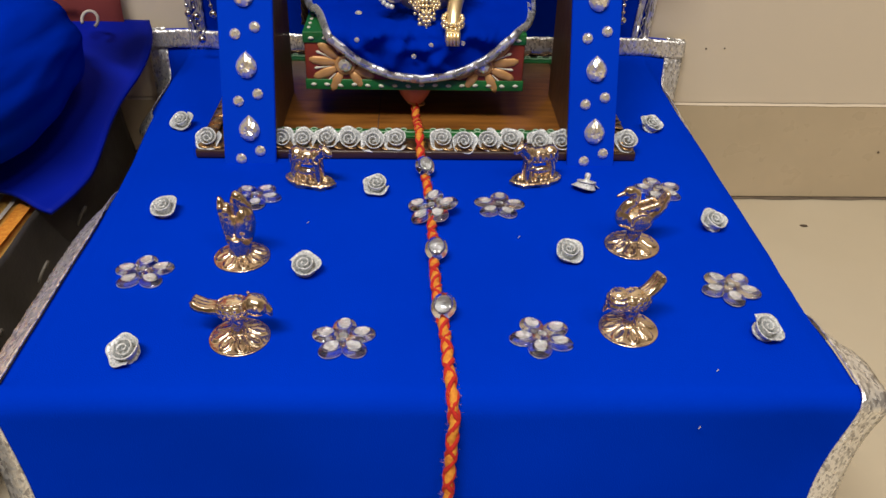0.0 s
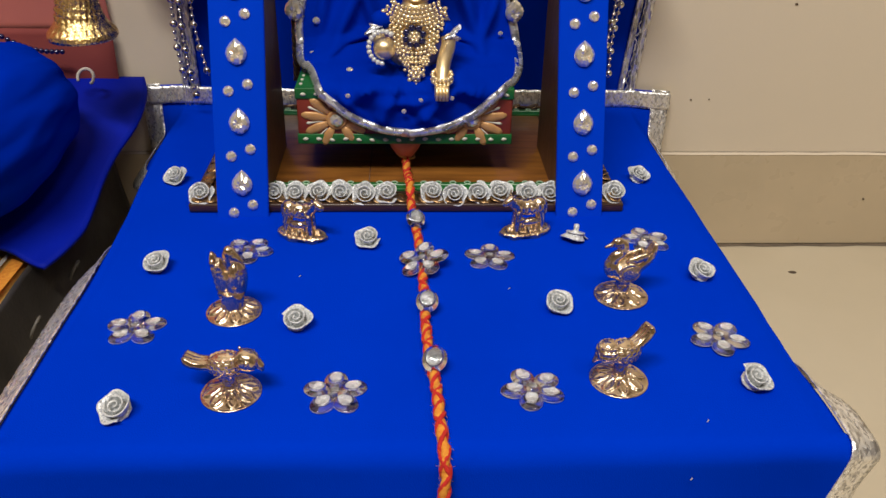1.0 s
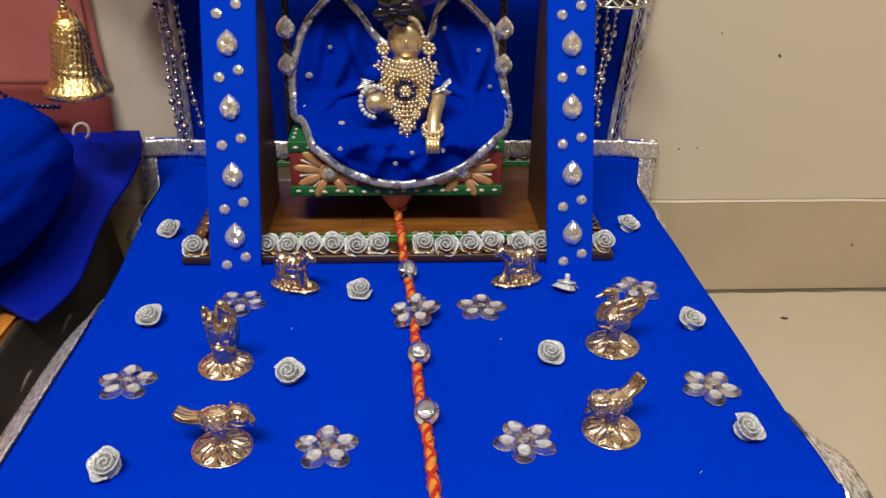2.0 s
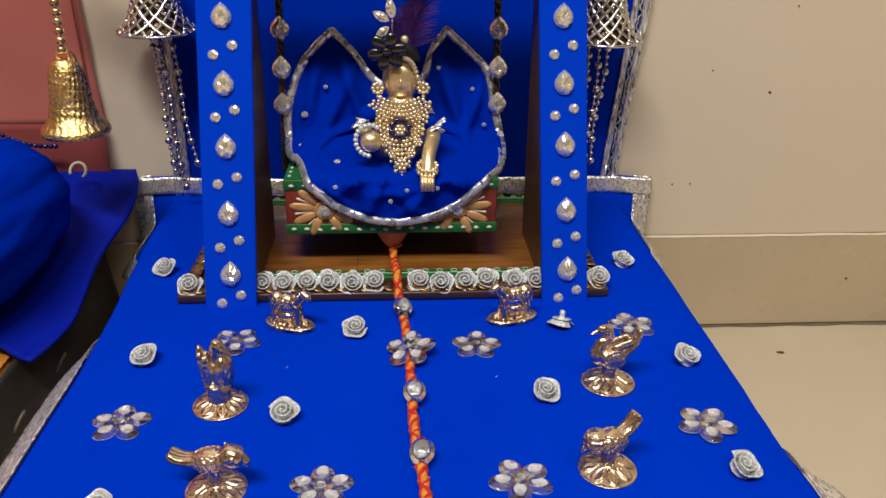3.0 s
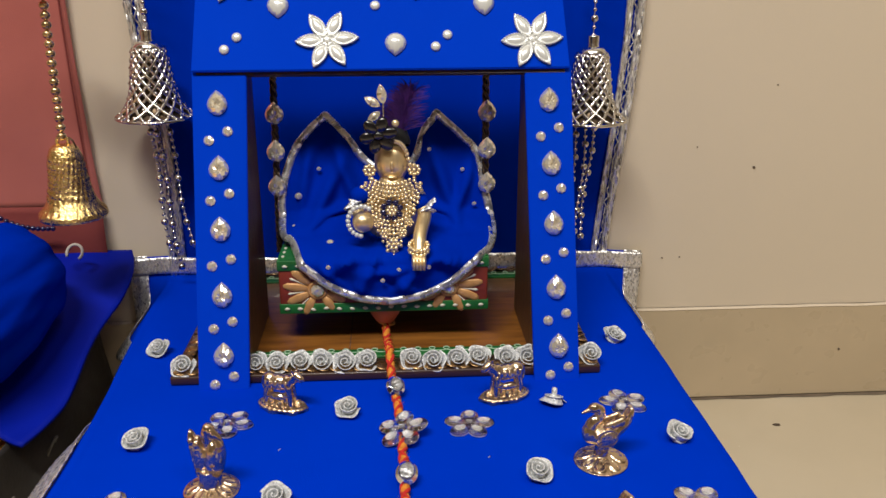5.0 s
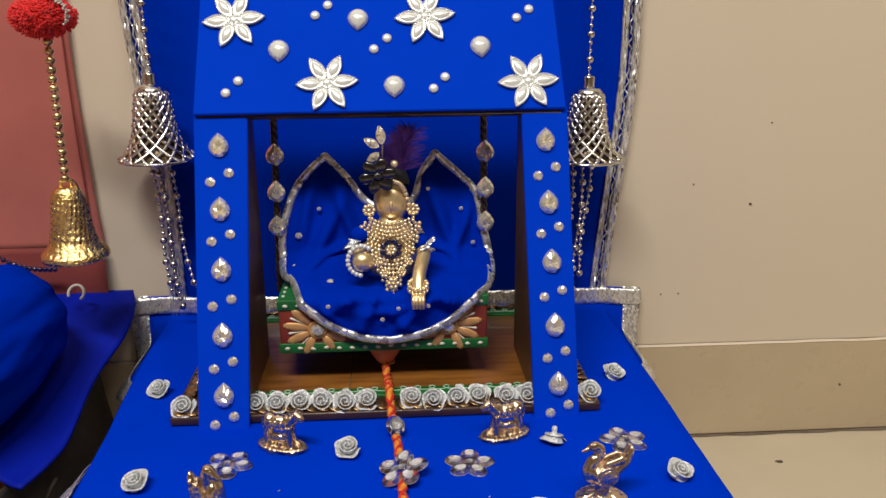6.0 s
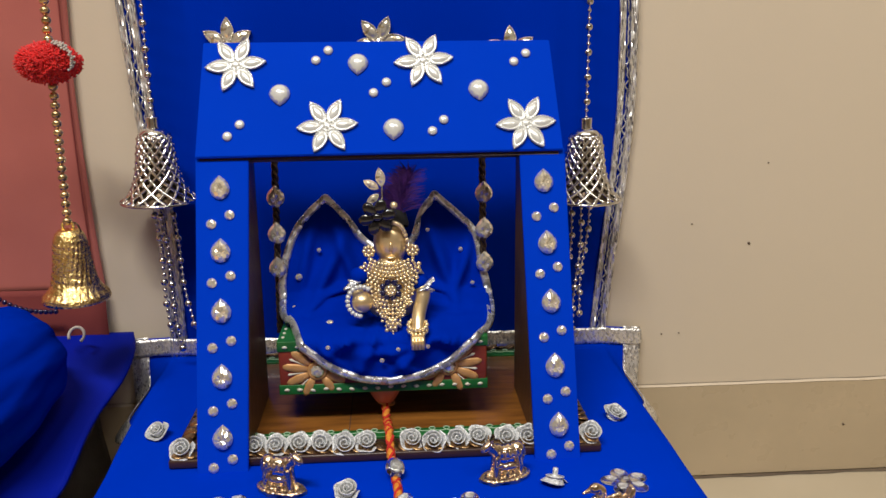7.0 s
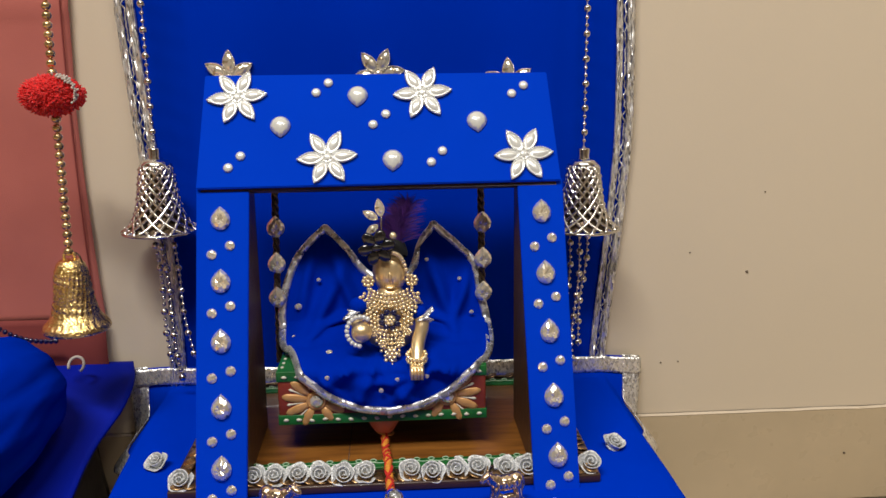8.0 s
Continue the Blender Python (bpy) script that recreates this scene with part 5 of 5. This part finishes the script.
animal("cow_figurine", cow(), pose(-0.0694, -0.0330, FOOT, 0, 0, -22) @ Matrix.Scale(0.92, 4), "rose-gold metal cow with calf on a rocky stand", "cow figurine")
animal("cow_figurine", cow(), pose(0.0778, -0.0290, FOOT, 0, 0, 197) @ Matrix.Diagonal((0.94, -0.94, 0.94, 1)), "rose-gold metal cow with calf on a rocky stand", "cow figurine")


# ---- silver lattice bells on bead strings ----
stock("bead_big", lambda: ball((0, 0, 0), 0.0033, u=14, v=10), SILVER)
stock("bead_small", lambda: ball((0, 0, 0), 0.0018, u=10, v=7), SILVER)


def strand(parent, pts, start=0):
    """Beads along a line: one large, two small, over and over."""
    path = [Vector(p) for p in pts]
    total = sum((b - a).length for a, b in zip(path, path[1:]))
    def at(s):
        for a, b in zip(path, path[1:]):
            l = (b - a).length
            if s <= l:
                return a + (b - a) * (s / l)
            s -= l
        return path[-1]
    part("thread", tube(path, 0.0004, 5), COTTON, parent)
    s, k = 0.0, start
    while s < total:
        big = k % 3 == 0
        put("bead", "bead_big" if big else "bead_small", parent, Matrix.Translation(at(s)))
        s += 0.0070 if k % 3 != 1 else 0.0062
        k += 1


def bell_radius(t):
    """Radius down a bell of unit height: shoulder, waist, flared lip."""
    return 0.0118 + 0.0075 * t ** 0.8 + 0.0118 * t ** 6


def lattice_bell(x, y, top, sway):
    ob = thing("silver_bell", "silver lattice plastic bell hanging on a bead string", "bell", "silver bells", pose(x, y, top))
    hgt = 0.061
    part("cap", revolve([(0, 0.0005), (0.0046, 0.0), (0.0052, -0.001), (0.0048, -0.008), (0.0060, -0.0095), (0, -0.0095)], 20), SILVER, ob, "shiny silver cap")
    part("shoulder", revolve([(0.0055, -0.009), (0.0098, -0.0105), (0.0122, -0.0140), (0.0120, -0.0160), (0.010, -0.0150)], 30), SILVER, ob)
    bm = bmesh.new()
    for s in (-1, 1):
        for k in range(14):
            pts = []
            for i in range(31):
                t = i / 30
                a = 6.28318 * k / 14 + s * 2.9 * t ** 0.92
                r = bell_radius(t)
                pts.append((r * math.cos(a), r * math.sin(a), -0.0145 - (hgt - 0.006) * t))
            tube(pts, 0.0016, 6, bm)
    part("lattice", bm, SILVER, ob)
    bm = bmesh.new()
    for j in range(9):
        t = (j + 0.5) / 9
        for k in range(13):
            a = 6.28318 * (k + 0.5 * (j % 2)) / 13
            r = bell_radius(t) + 0.0008
            ball((r * math.cos(a), r * math.sin(a), -0.0145 - (hgt - 0.006) * t), 0.0016, bm, u=7, v=5)
    part("studs", bm, SILVER, ob)
    # Added dark shell: puts the hollow's shade behind the lattice openings.
    part("inner_shell", revolve([(0.0085, -0.015)] + [(bell_radius(t) - 0.0028, -0.0145 - (hgt - 0.006) * t) for t in np.linspace(0.03, 0.98, 14)], 30), PEWTER, ob, "dark shell standing in for the bell's shaded hollow")
    part("lip", tube([(0.0312 * math.cos(a), 0.0312 * math.sin(a), -0.0695) for a in np.linspace(0, 6.28318, 49)], 0.0012, 7), SILVER, ob)
    s = thing("bead_string", "string of silver beads carrying the bell", "bead string", "silver bead strings")
    strand(s, [(x, y, top), (x, y, 0.64)], 1)
    tail = thing("bead_tassel", "tassel of silver bead strands hanging below the bell", "bead tassel", "silver bead tassels")
    for dx, dy, z1, lean in ((-0.0085, 0.004, 0.176, 0.004), (-0.0015, -0.003, 0.168, 0.006), (0.0062, 0.002, 0.184, 0.009)):
        pts = [(x + dx, y + dy, top - 0.030)] + [(x + dx + sway * lean * t + 0.0015 * math.sin(t * 8 + dx * 900), y + dy + 0.010 * t, top - 0.060 + (z1 - top + 0.060) * t) for t in np.linspace(0.1, 1, 9)]
        strand(tail, pts, random.randrange(3))


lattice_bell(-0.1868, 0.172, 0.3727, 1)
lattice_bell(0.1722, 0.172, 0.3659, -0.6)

# ---- gold bell on its chain, with a red pompom ----
bell = thing("gold_bell", "polished brass bell with embossed pattern hanging on a gold chain", "bell", at=pose(-0.2438, 0.119, 0.0))


def brass_at(u, v):
    prof = ((0.0005, 0.2925), (0.0075, 0.2920), (0.0105, 0.2890), (0.0122, 0.2840), (0.0132, 0.2740), (0.0148, 0.2600), (0.0172, 0.2500), (0.0212, 0.2435), (0.0248, 0.2400), (0.0256, 0.2370), (0.0248, 0.2350), (0.0205, 0.2360))
    n = len(prof) - 1
    i = min(int(v * n), n - 1)
    t = v * n - i
    r, z = (prof[i][q] * (1 - t) + prof[i + 1][q] * t for q in (0, 1))
    a = 6.28318 * u
    band = ease((z - 0.246) / 0.006) * ease((0.286 - z) / 0.006)
    rel = 0.0009 * band * max(-0.3, math.sin(14 * a + 420 * z) * math.sin(11 * a - 760 * z) + 0.6 * math.sin(23 * a) * math.sin(1300 * z))
    rel += 0.0004 * (abs(z - 0.2425) < 0.002) * math.sin(26 * a)
    return Vector(((r + rel) * math.cos(a), (r + rel) * math.sin(a), z))


part("body", grid(130, 80, brass_at, close_u=True), GOLD, bell)
part("loop", tube([(0.0042 * math.cos(a), 0.0, 0.2945 + 0.0042 * math.sin(a)) for a in np.linspace(-0.5, 3.7, 20)], 0.0013, 8), GOLD, bell)
part("wire", tube([(0.006, -0.002, 0.298), (0.009, -0.003, 0.2955), (0.0105, -0.003, 0.290)], 0.0007, 6), PEWTER, bell)
chain = thing("gold_bead_chain", "string of antique gold beads against the pink cloth", "bead chain")
stock("gold_bead", lambda: ball((0, 0, 0), (0.0036, 0.0036, 0.0034), u=14, v=10), GOLD_BEAD)
for k in range(50):
    z = 0.2985 + 0.0068 * k
    if 0.406 < z < 0.430 or z > 0.62:
        continue
    put("bead", "gold_bead", chain, pose(-0.2438 + 0.0042 * (z - 0.2985) / 0.188 + random.uniform(-0.0002, 0.0002), 0.119, z))
pom = thing("pompom", "bright red woollen pompom with white cotton tufts", "pompom", at=pose(-0.2425, 0.119, 0.4184))
part("core", ball((0, 0, 0), (0.0195, 0.0170, 0.0125), u=24, v=16), POM, pom)
bm = bmesh.new()
for k in range(3200):
    d = Vector((random.gauss(0, 1), random.gauss(0, 1), random.gauss(0, 1))).normalized()
    p = Vector((d.x * 0.0186, d.y * 0.0160, d.z * 0.0115)) * (1 + 0.10 * noise.noise(d * 2.5))
    q = p + Vector((d.x, d.y, d.z * 0.8)) * random.uniform(0.0025, 0.0050) + Vector((random.gauss(0, 0.0008), 0, random.gauss(-0.0004, 0.0008)))
    tube([p, (p + q) / 2 + Vector((random.gauss(0, 0.0004), 0, random.gauss(0, 0.0004))), q], lambda t: 0.00055, 4, bm)
tagged(part("wool", bm, POM, pom, "red wool tufts"), kind="stuff")
bm = bmesh.new()
for k in range(60):
    a = random.uniform(-0.5, 1.3)
    p = Vector((0.021 * math.cos(a), -0.010 + random.gauss(0, 0.002), 0.0135 * math.sin(a) + 0.001))
    tube([p, p + Vector((random.gauss(0.001, 0.001), random.gauss(-0.001, 0.001), random.gauss(0.001, 0.001)))], 0.0008, 5, bm)
part("cotton_tuft", bm, COTTON, pom, "white cotton tufts")
